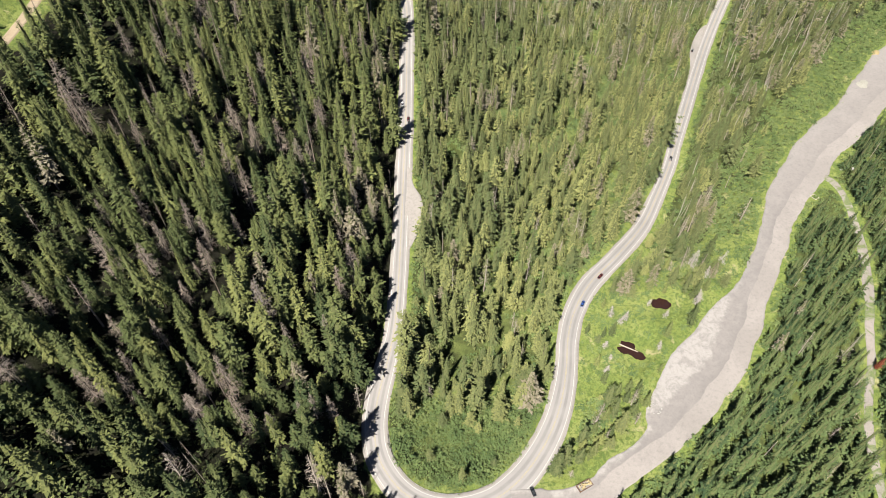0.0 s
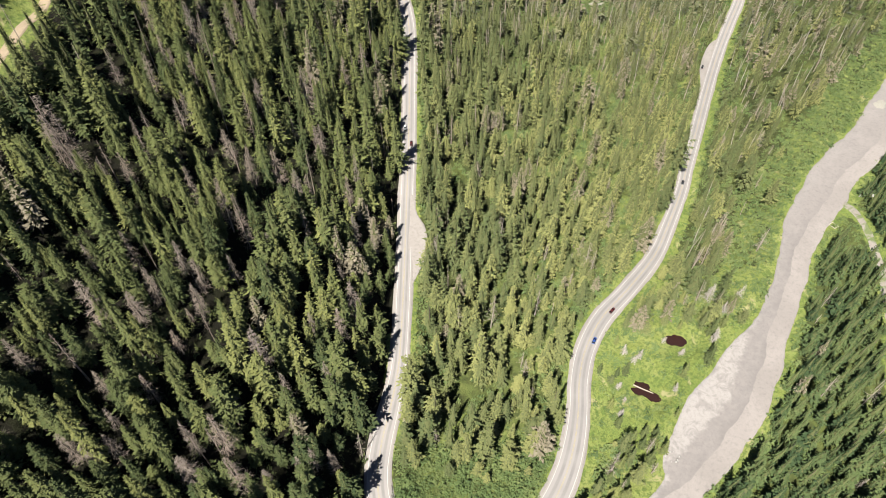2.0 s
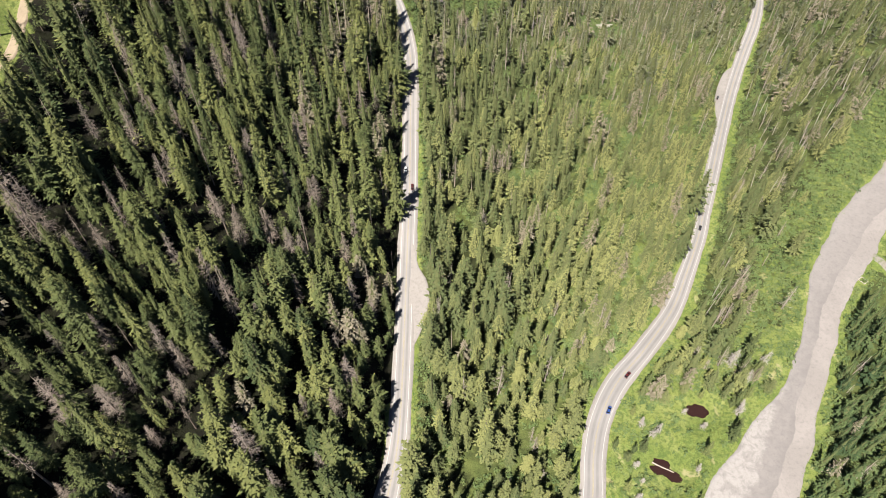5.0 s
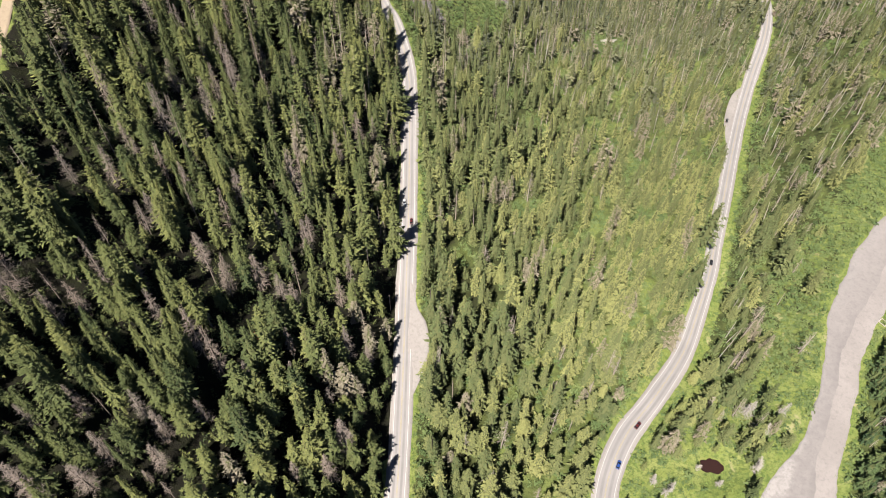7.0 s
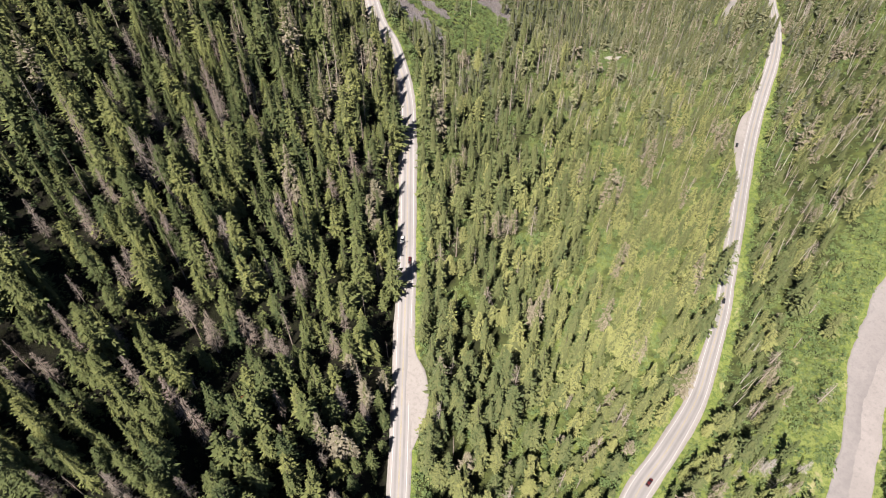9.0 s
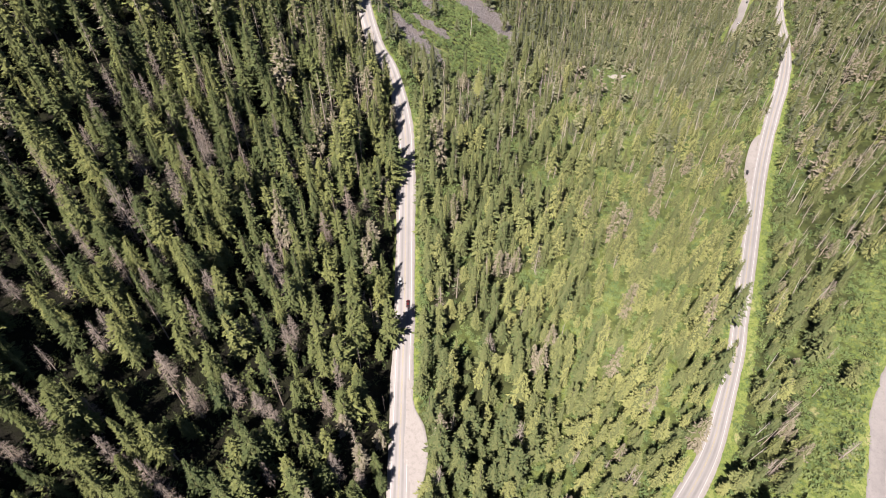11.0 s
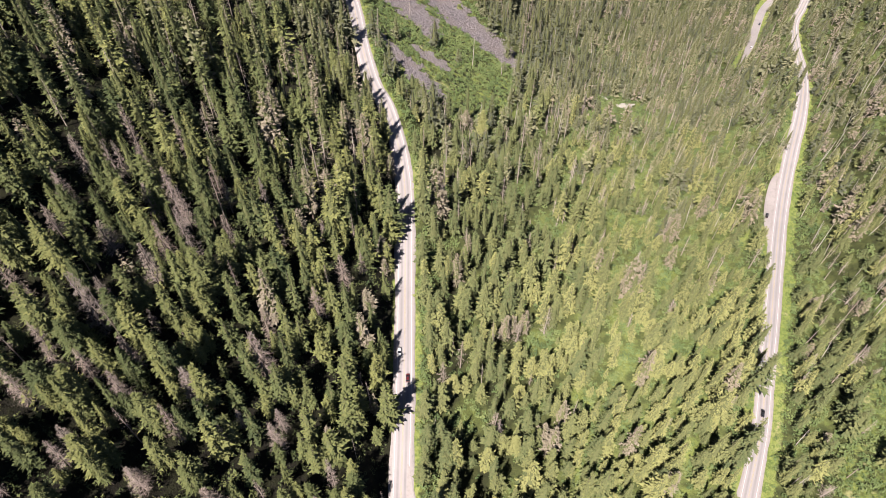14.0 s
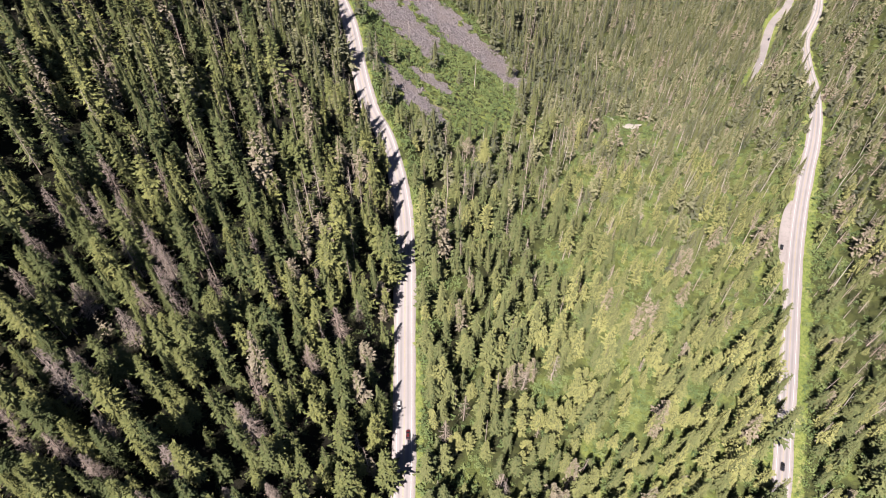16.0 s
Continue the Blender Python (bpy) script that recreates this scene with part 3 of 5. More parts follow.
def bush_mesh(r, leaves, leaf=1.0):
    """A broad-leaved bush of many small clumps of leaves on a low dome."""
    v, f = [], []
    for k in range(leaves):
        a, e = r.uniform(0, 6.28), math.asin(r.uniform(0.02, 1))
        d = r.uniform(0.6, 1.05) * (1 + 0.25 * math.sin(3 * a + 1))
        c = np.array([math.cos(a) * math.cos(e), math.sin(a) * math.cos(e), math.sin(e) * 0.95]) * d
        q = r.normal(0, 1, 3) * 0.5 + c
        q /= np.linalg.norm(q)
        s = np.cross(q, r.normal(0, 1, 3))
        s /= np.linalg.norm(s)
        t = np.cross(q, s)
        w = r.uniform(0.22, 0.4) * leaf
        b = len(v)
        v += [c + s * w, c + t * w + q * 0.1, c - s * w * 0.6 - t * w * 0.8]
        f.append((b, b + 1, b + 2))
    return np.array(v), np.array(f)


def tuft_mesh(r, blades):
    """A tussock of grass: a few broad blades that lean outwards."""
    v, f = [], []
    for k in range(blades):
        a = k * 6.283 / blades + r.normal(0, 0.3)
        b = len(v)
        v += spray(np.array([0, 0, 0.0]), a, r.uniform(0.25, 1.1), r.uniform(0.7, 1.2), r.uniform(0.25, 0.5), r.normal(0, 0.3))
        f.append((b, b + 1, b + 2))
    return np.array(v), np.array(f)


CROWNS = [crown_mesh(rng, 140, 4, rng.uniform(0.13, 0.18), rng.uniform(0.04, 0.18), p, 0.7, 0.38) for p in (0.6, 0.75, 0.5, 0.85, 0.55, 0.45, 0.7, 0.5)]
SLIM = [crown_mesh(rng, 125, 4, rng.uniform(0.15, 0.195), rng.uniform(0.02, 0.1), p, 0.72, 0.32) for p in (0.6, 0.75, 0.85, 0.55, 0.65, 0.5, 0.7)]
FAR_CROWNS = [crown_mesh(rng, 85, 2, rng.uniform(0.15, 0.19), 0.04, p, 0.95, 0.5) for p in (0.55, 0.7, 0.8, 0.5)]
BENCH = [crown_mesh(rng, 100, 3, rng.uniform(0.13, 0.165), 0.03, p, 0.8) for p in (0.75, 0.9, 0.8, 1.0)]
FINE = [crown_mesh(rng, 260, 6, rng.uniform(0.135, 0.18), rng.uniform(0.04, 0.18), p, 0.55, 0.27) for p in (0.6, 0.75, 0.5, 0.55, 0.85, 0.45)]
YOUNG = [crown_mesh(rng, 30, 2, rng.uniform(0.16, 0.22), 0.02, p, 0.85, 0.52, False) for p in (0.7, 0.8, 0.9)]
THIN = [crown_mesh(rng, 24, 2, rng.uniform(0.16, 0.2), 0.04, p, 1.0, 0.62, False) for p in (0.6, 0.75, 0.5)]
TRUNKS = [trunk_mesh(rng) for _ in range(3)]
SNAGS = [snag_mesh(rng, n, m, q, b) for n, m, q, b in ((70, 2, 0.15, 0.12), (50, 2, 0.13, 0.25), (80, 2, 0.165, 0.08), (26, 1, 0.07, 0.45), (65, 2, 0.14, 0.18))]
FINE_SNAGS = [snag_mesh(rng, n, m, q, b) for n, m, q, b in ((160, 9, 0.15, 0.1), (110, 9, 0.13, 0.22), (180, 9, 0.17, 0.06), (40, 4, 0.07, 0.4), (140, 9, 0.14, 0.15))]
BUSHES = [bush_mesh(rng, n) for n in (26, 22, 29, 24)]
LEAFY = [bush_mesh(rng, n, 0.62) for n in (80, 72, 88)]
SCRUB = [bush_mesh(rng, n) for n in (12, 15)]
TUFTS = [tuft_mesh(rng, n) for n in (6, 7, 5)]


def scatter(step, x0, x1, y0, y1, jitter=0.48):
    """Places on a shaken grid."""
    gx, gy = np.meshgrid(np.arange(x0, x1, step), np.arange(y0, y1, step))
    x, y = gx.ravel(), gy.ravel()
    return x + rng.uniform(-jitter, jitter, len(x)) * step, y + rng.uniform(-jitter, jitter, len(y)) * step


def gather(kinds, x, y, z, high, wide, tint):
    """Many trees in one pair of arrays: each a turned and scaled copy of one of the kinds."""
    vs, fs, ts, ws, base = [], [], [], [], 0
    pick = rng.integers(0, len(kinds), len(x))
    turn = rng.uniform(0, 6.283, len(x))
    lean = rng.normal(0, 0.018, (len(x), 2))
    for k, (v, f) in enumerate(kinds):
        m = np.where(pick == k)[0]
        if not len(m):
            continue
        c, s = np.cos(turn[m])[:, None], np.sin(turn[m])[:, None]
        px = (c * v[None, :, 0] - s * v[None, :, 1]) * wide[m, None]
        py = (s * v[None, :, 0] + c * v[None, :, 1]) * wide[m, None]
        pz = v[None, :, 2] * high[m, None]
        p = np.stack([px + x[m, None] + lean[m, :1] * pz, py + y[m, None] + lean[m, 1:] * pz, pz + z[m, None]], -1)
        vs.append(p.reshape(-1, 3))
        fs.append((f[None] + (np.arange(len(m)) * len(v))[:, None, None] + base).reshape(-1, 3))
        ts.append(np.repeat(tint[m], len(v)))
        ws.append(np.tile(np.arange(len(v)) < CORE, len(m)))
        base += len(m) * len(v)
    return np.vstack(vs), np.vstack(fs), np.concatenate(ts), np.concatenate(ws)


def stand(name, label, category, kinds, mat, x, y, z, high, wide, tint, stem=None):
    v, f, t, inner = gather(kinds, x, y, z, high, wide, tint)
    me = raw(name, v, f, mat)
    paint(me, "tint", t)
    ob = tagged(new(name, me), label, category, kind="stuff")
    if stem:
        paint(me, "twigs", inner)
        v, f, t, _ = gather(stem, x, y, z, high, high, tint)
        me = raw("trunks", v, f, TRUNK)
        paint(me, "tint", t)
        tagged(part("trunks", me, ob, "brown conifer trunks"), kind="stuff")
    return ob


def plant():
    xs, ys = [], []
    for kind, step in ((0, 7.6), (1, 7.3), (2, 6.0)):
        x, y = scatter(step, -240, 440, 84, 925)
        xl = np.interp(y, up[:, 1], up[:, 0])
        s2 = nearest(x, y, LOT_LINE)[3]
        mine = np.where(x < xl, 0, np.where(s2 > 0, 2, 1)) == kind
        xs.append(x[mine])
        ys.append(y[mine])
    x, y = np.concatenate(xs), np.concatenate(ys)
    keep = (x > np.interp(y, [80, 300, 510, 610, 700, 830, 925], [-190, -240, -230, -172, -118, -30, 100])) & (x < np.interp(y, [80, 250, 450, 600, 780, 925], [235, 300, 355, 405, 440, 340]))
    x, y = x[keep], y[keep]
    d1, _, w1, s1 = nearest(x, y, HIGHWAY)
    d2, _, w2, s2 = nearest(x, y, LOT_LINE)
    d3, _, w3, _ = nearest(x, y, SIDE_TRACK)
    d4, _, w4, _ = nearest(x, y, LOWER_ROAD)
    d5, _, w5, _ = nearest(x, y, TURNOUT)
    d6, _, w6, _ = nearest(x, y, PULLOUT)
    xl = np.interp(y, up[:, 1], up[:, 0])
    west = x < xl
    gap = np.where(west, 2.6, np.where((s1 > 0) & (y > 130), np.interp(y, [520, 600], [8.0, 3.5]), np.where(x < 0, 4.5, np.where(y > 290, 2.2, 4.5))))
    d7 = nearest(x, y, WEST_TRACK)[0]
    free = (d7 > 6) & (inside(x, y, 157, 656, 22, 27) < 0) & (inside(x, y, -93, 540, 10, 32, 20) < 0) & (d1 > w1 / 2 + gap) & (d2 > w2 / 2 + 5) & (d3 > w3 / 2 + 3) & (d4 > w4 / 2 + 2) & (d5 > w5 / 2 + 3) & (d6 > w6 / 2 + 3)
    thick = patchy(x, y, 0.02, 4.0)
    # the wet meadow, the bushy belt by the lot, the hairpin's inside, the scree and the western clearing stay open
    meadow = meadow_at(x, y)
    belt = (s2 < 0) & (d2 < w2 / 2 + 30) & (y > 236) & ~west
    inner = (y < 142) & (s1 < 0) & (x < 60) & ~west
    slide = ((inside(x, y, -3, 668, 60, 88) > 0) | (inside(x, y, -20, 720, 62, 70) > 0) | (scree_at(x, y) > -0.6)) & ~west
    clearing = inside(x, y, -206, 310, 14, 84, 2) > 0
    chance = np.ones(len(x))
    hole = patchy(x, y, 0.042, 21.0)
    chance[west] = np.where(hole[west] < -0.36, 0.4, np.where(thick[west] < -0.22, 0.75, 0.98))
    chance[west & (y < 190)] = 0.98
    clump = patchy(x, y, 0.055, 11.0)
    open_ = ~west & (s2 < 0) & (y > 130) & (y < 640)
    chance[open_] = np.where(clump[open_] < -0.22, 0.45, 0.98)
    chance[meadow > 0.3] = 0.05
    for cx, cy, rx, ry, _ in PONDS:
        chance[inside(x, y, cx + 1, cy - 4, rx + 7, ry + 11) > 0] = 0
    chance[belt] = 0.03
    chance[open_ & (y > 380)] *= 0.85
    chance[inner] = 0.3
    chance[slide] = 0.03
    chance[clearing] = 0.03
    chance[inside(x, y, 243, 287, 13, 26, 28) > 0] = 0
    free &= rng.random(len(x)) < chance
    east = (s2 > 0) & ~west
    x, y, west, east, belt, inner, thick, meadow = (a[free] for a in (x, y, west, east, belt, inner, thick, meadow))
    z = land(x, y)
    n = len(x)
    high = np.where(west, rng.normal(27.5, 5.5, n), np.where(east, rng.normal(20, 3.5, n), rng.normal(1.0, 0.25, n) * np.interp(y, [250, 420, 560], [22.5, 22, 18.5])))
    high *= (1 + 0.25 * thick) * np.where(rng.random(n) < 0.3, rng.uniform(0.5, 0.8, n), 1.0) * np.where((rng.random(n) < 0.2) & ~east, rng.uniform(1.12, 1.35, n), 1.0)
    high[inner] *= 0.62
    high[meadow > 0.3] *= 0.42
    # in the valley the firs by the upper highway are taller than those lower down
    down_x = np.interp(y, down[:, 1], down[:, 0])
    across = np.where(west | east, 0.45, valley_share(x, y))
    high *= np.interp(across, [0, 0.3, 0.6, 1], [1.15, 1.08, 0.92, 0.95])
    high = np.clip(high, 6, 41)
    wide = high * np.clip(rng.normal(1.0, 0.2, n), 0.6, 1.6) * np.clip((24 / high) ** 0.4, 0.85, 1.5) * np.where(west | east, 1.0, 1.15)
    tall = (inside(x, y, 95, 745, 48, 70) > 0)
    high[tall] *= 1.3
    # tint darkens by the upper highway, brightens mid-valley: the sun's hot spot painted in
    tint = np.clip(rng.normal(0.42, np.where(west | east, 0.24, 0.3), n) + 0.3 * patchy(x, y, 0.013, 6.0) - 0.25 * tall + np.interp(across, [0, 0.2, 0.42, 0.6, 0.8, 0.99], [-0.16, -0.12, 0.0, 0.14, 0.14, -0.06]) * ((y > 150) & (y < 640)) + np.where(west, 0.03 + 0.1 * ((y < 240) & (x < -105)), np.where(east, -0.04, 0.1 * smooth01((y - 200) / 170) - 0.1)), 0.02, 0.98)
    tint = np.where(rng.random(n) < np.where(east, 0.01, np.where(west, 0.08, np.where(y < 430, 0.05, 0.09))), 0.99, np.minimum(tint, np.where(east, 0.65, np.where(west, 0.8, 0.82))))
    right_wood = ~west & ~east & (x > down_x)
    tint = np.where(~west & ~east & (rng.random(n) < np.interp(across, [0.2, 0.6, 0.94, 0.99], [0.42, 0.08, 0.08, 0.3])), tint * 0.35, tint)
    tint = np.where(right_wood & (rng.random(n) < 0.12), 0.99, tint)
    dead = rng.random(n) < np.where(west, 0.16, np.where(right_wood, 0.24, np.where(east, 0.025, np.where(y < 430, 0.08, 0.14))))
    dead |= (inside(x, y, 5, 550, 28, 60) > 0) & (rng.random(n) < 0.35)
    dead &= ~inner
    high[right_wood] *= np.where(dead[right_wood], 0.75, 0.88)
    return x, y, z, high, wide, tint, dead, west, east


tx, ty, tz, th, tw, tt, dead, west, east = plant()

# dead trees and broad trees that stand out: x, y, height
DEAD_SPOTS = ((-132.5, 339, 25), (-122.5, 321, 25), (-132, 311.5, 27), (-129, 387, 25), (-102.5, 388.5, 23), (-121, 369.5, 27), (-73, 312.5, 21), (-110, 198, 24), (-142.7, 235.5, 25), (-149, 229.5, 23), (-41.3, 256, 20), (-101, 270.5, 27), (-121, 243, 25), (-123, 308, 25), (-106, 408, 25), (-118, 389, 27), (-108.6, 187, 23), (-101, 267, 25), (-124, 121.5, 21), (-134.6, 117.5, 23), (-131, 142, 23), (-156, 145, 23), (-124, 186, 25))
BROAD_SPOTS = ((28, 323.5, 19), (-1, 348.5, 20), (87.5, 320, 15), (22.5, 555, 26), (34, 230, 19), (35.5, 183, 18), (-7.5, 294.5, 21), (79, 254, 13), (128, 262, 14), (119.7, 236, 11), (134, 232, 10))
spots = np.array([(x, y) for x, y, _ in DEAD_SPOTS + BROAD_SPOTS])
apart = np.hypot(tx[:, None] - spots[None, :, 0], ty[:, None] - spots[None, :, 1]).min(1)
clear = apart > 4.5
tx, ty, tz, th, tw, tt, dead, west, east = (a[clear] for a in (tx, ty, tz, th, tw, tt, dead, west, east))
near = west & ~dead & (tx > -162) & (tx < -98) & (ty > 105) & (ty < 420)
far = (ty + 190 * (rng.random(len(ty)) - 0.5) > 560) & ~near
stands = (
    ("fir_forest", "dense dark green firs on the steep western slope", west & ~far, CROWNS),
    ("valley_forest", "slender olive green firs crowding the valley floor", ~west & ~east & ~far, SLIM),
    ("bench_forest", "dense young dark green firs on the bench beside the gravel", east & ~far, BENCH),
    ("far_forest", "distant mixed green conifers up the valley", far, FAR_CROWNS),
)
for name, label, pick, kinds in stands:
    m = pick & ~dead & ~near
    stand(name, label, "forest", kinds, {"valley_forest": GREEN, "far_forest": OLIVE, "bench_forest": SPRUCE}.get(name, FIR), tx[m], ty[m], tz[m], th[m], tw[m], tt[m], TRUNKS)
near_dead = dead & (tx > -165) & (tx < -45) & (ty > 105) & (ty < 430)
m = dead & ~near_dead
stand("dead_trees", "grey-brown dead conifers scattered through the forest", "dead trees", SNAGS, PALE_DEAD, tx[m], ty[m], tz[m], th[m], tw[m] * 0.9, rng.uniform(0, 1, m.sum()))


def plant_young():
    """Young firs under the tall ones on the slope and in the valley."""
    x, y = scatter(4.6, -235, 330, 84, 560)
    d1, _, w1, _ = nearest(x, y, HIGHWAY)
    d2, _, w2, s2 = nearest(x, y, LOT_LINE)
    ok = (d1 > w1 / 2 + 5) & (d2 > w2 / 2 + 6) & (nearest(x, y, TURNOUT)[0] > 9) & (nearest(x, y, PULLOUT)[0] > 8) & (nearest(x, y, WEST_TRACK)[0] > 9) & (nearest(x, y, SIDE_TRACK)[0] > 5)
    ok &= (meadow_at(x, y) < 0.1) & (x > np.interp(y, [80, 300, 560], [-185, -232, -200])) & (x < np.interp(y, [80, 250, 450, 560], [230, 290, 330, 330]))
    ok &= ~((s2 < 0) & (d2 < w2 / 2 + 28) & (y > 236)) & (rng.random(len(x)) < np.where(x < -25, 0.32, 0.04))
    x, y = x[ok], y[ok]
    high = np.clip(rng.normal(8.5, 3, len(x)), 3, 15)
    stand("young_firs", "young firs growing under the taller trees", "young firs", YOUNG, FIR, x, y, land(x, y), high, high * rng.uniform(0.8, 1.2, len(x)), np.clip(rng.normal(0.4, 0.2, len(x)), 0, 1))


plant_young()


def plant_under():
    """Low dark scrub on the floor of the steep forest."""
    x, y = scatter(4.3, -238, -20, 84, 640)
    xl = np.interp(y, up[:, 1], up[:, 0])
    ok = (x < xl - 7) & (x > np.interp(y, [80, 300, 560, 640], [-185, -232, -200, -150])) & (nearest(x, y, WEST_TRACK)[0] > 6) & (inside(x, y, -206, 310, 14, 84, 2) < 0) & (inside(x, y, -97, 551, 7, 19, 25) < 0)
    x, y = x[ok], y[ok]
    high = rng.uniform(0.8, 2.4, len(x))
    stand("undergrowth", "low dark green scrub under the firs", "undergrowth", SCRUB, FIR, x, y, land(x, y), high, high * rng.uniform(0.8, 1.2, len(x)), rng.uniform(0, 0.45, len(x)))


plant_under()


def plant_round():
    """Plainer forest that carries the woods on beyond the flight."""
    x, y = (np.concatenate(q) for q in zip(scatter(8.5, -250, 320, -80, 92), scatter(11.5, -330, 500, 92, 1010)))
    inner = (x > np.interp(y, [80, 300, 510, 610, 700, 830, 925], [-190, -240, -230, -172, -118, -30, 100])) & (x < np.interp(y, [80, 250, 450, 600, 780, 925], [235, 300, 355, 405, 440, 340])) & (y > 84) & (y < 925)
    ok = ~inner & (nearest(x, y, HIGHWAY)[0] > 9) & (nearest(x, y, LOT_LINE)[0] > 22) & (nearest(x, y, SIDE_TRACK)[0] > 5) & (nearest(x, y, LOWER_ROAD)[0] > 8) & (nearest(x, y, WEST_TRACK)[0] > 12) & (inside(x, y, -206, 310, 14, 84, 2) < 0)
    ok &= (inside(x, y, -3, 668, 60, 88) < 0) & (inside(x, y, -20, 720, 62, 70) < 0) & (scree_at(x, y) < -0.5)
    x, y = x[ok], y[ok]
    high = np.clip(rng.normal(24, 5, len(x)), 9, 36)
    stand("outer_forest", "dense conifers on the slopes all round", "forest", THIN, FIR, x, y, land(x, y), high, high, np.clip(rng.normal(0.42, 0.2, len(x)), 0, 1))


plant_round()


def build_firs():
    """The firs that the flight passes nearest, each a tree of its own."""
    firs = []
    for k, (v, f) in enumerate(FINE):
        tree = tagged(new("fir_tree"), "tall green fir with drooping ragged branches on the slope", "tree", "firs on the western slope")
        me = raw("crown", v * 25, f, FIR_SINGLE)
        paint(me, "tint", np.full(len(v), 0.5))
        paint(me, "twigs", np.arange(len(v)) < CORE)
        part("crown", me, tree)
        v, f = TRUNKS[k % 3]
        me = raw("trunk", v * 25, f, TRUNK)
        paint(me, "tint", np.full(len(v), 0.5))
        part("trunk", me, tree, "brown bark trunk")
        firs.append(tree)
    for j, i in enumerate(np.where(near)[0]):
        m = pose(tx[i], ty[i], tz[i], 0, 0, rng.uniform(0, 360)) @ Matrix.Diagonal((tw[i] / 25, tw[i] / 25, th[i] / 25, 1))
        if j < len(firs):
            firs[j].matrix_basis = m
        else:
            q = firs[j % len(firs)]
            keep = q.matrix_basis.copy()
            q.matrix_basis = Matrix.Identity(4)
            copy_thing(q, m)
            q.matrix_basis = keep


def build_snags():
    """Dead trees on the near slope, each on its own."""
    first = []
    for k, (v, f) in enumerate(FINE_SNAGS):
        me = raw("dead_tree", v * 25, f, DEAD)
        paint(me, "tint", np.full(len(v), 0.25 * k))
        first.append(me)
    for j, i in enumerate(np.where(near_dead)[0]):
        ob = tagged(new("dead_tree", first[j % len(first)]), "grey-brown dead conifer with dry bare branches", "dead tree", "dead trees on the western slope")
        ob.matrix_basis = pose(tx[i], ty[i], tz[i], 0, 0, rng.uniform(0, 360)) @ Matrix.Diagonal((tw[i] / 23, tw[i] / 23, th[i] / 25, 1))


def build_marked():
    """The dead trees and the broad light-green trees that stand out in the forest."""
    for k, (x, y, high) in enumerate(DEAD_SPOTS):
        v, f = FINE_SNAGS[(0, 2, 4)[k % 3]]
        me = raw("dead_tree", v * (high * 1.05, high * 1.05, high), f, DEAD)
        paint(me, "tint", np.full(len(v), 0.35 + 0.3 * (k % 3)))
        ob = tagged(new("dead_tree", me), "big dead conifer with a fan of dry grey-brown twigs", "dead tree", "dead trees on the western slope")
        ob.matrix_basis = pose(x, y, float(land([x], [y])[0]), 0, 0, 47 * k)
    for k, (x, y, high) in enumerate(BROAD_SPOTS):
        tree = tagged(new("broad_tree"), "broad light yellow-green tree standing above the firs", "tree", "broad trees in the valley")
        v, f = FINE[(0, 2, 5)[k % 3]]
        me = raw("crown", v * (high * 1.35, high * 1.35, high), f, GREEN)
        paint(me, "tint", np.full(len(v), 0.72 + 0.1 * (k % 3)))
        part("crown", me, tree)
        v, f = TRUNKS[k % 3]
        me = raw("trunk", v * high, f, TRUNK)
        paint(me, "tint", np.full(len(v), 0.5))
        part("trunk", me, tree, "brown bark trunk")
        tree.matrix_basis = pose(x, y, float(land([x], [y])[0]), 0, 0, 61 * k)


def build_meadow_firs():
    """Small firs about the ponds and along the meadow's edges."""
    first = []
    for k in range(3):
        tree = tagged(new("small_fir"), "small green fir standing in the wet meadow", "tree", "small firs in the meadow")
        v, f = BENCH[k]
        part("crown", raw("crown", v * (13, 13, 10), f, FIR_SINGLE), tree)
        v, f = TRUNKS[k]
        me = raw("trunk", v * 10, f, TRUNK)
        paint(me, "tint", np.full(len(v), 0.5))
        part("trunk", me, tree, "brown bark trunk")
        first.append(tree)
    spots = ((121.5, 190.5, 9), (136, 198, 10), (138.5, 202, 9), (142.5, 215.5, 11), (146, 246, 13), (158, 246, 14), (88.5, 193, 6), (93, 194, 7), (132.6, 239, 9), (142.5, 250, 13), (117, 244, 11), (82, 175, 7), (84, 164, 8), (128, 222, 6), (150, 220, 8), (109, 226, 7), (104, 232, 8), (92, 214, 6), (140, 226, 9), (156, 232, 10), (113, 168, 5), (80, 196, 6), (152, 236, 11), (127, 246, 10), (110, 240, 9), (74.9, 136.7, 7.0), (81.0, 142.8, 8.9), (86.9, 149.0, 8.3), (93.0, 152.5, 7.7), (98.5, 153.6, 7.0), (101.6, 148.5, 8.9), (95.0, 144.7, 8.3), (88.9, 140.3, 7.7), (82.3, 134.3, 7.0), (75.8, 128.9, 8.9), (70.4, 122.9, 8.3), (89.6, 156.4, 7.7), (100.0, 157.6, 7.0), (67.3, 126.4, 8.9), (95.1, 158.4, 8.3))
    for j, (x, y, high) in enumerate(spots):
        m = pose(x, y, float(land([x], [y])[0]) - 0.1, 0, 0, 73 * j) @ Matrix.Scale(high / 6.3, 4)
        if j < 3:
            first[j].matrix_basis = m
        else:
            q = first[j % 3]
            keep = q.matrix_basis.copy()
            q.matrix_basis = Matrix.Identity(4)
            copy_thing(q, m)
            q.matrix_basis = keep


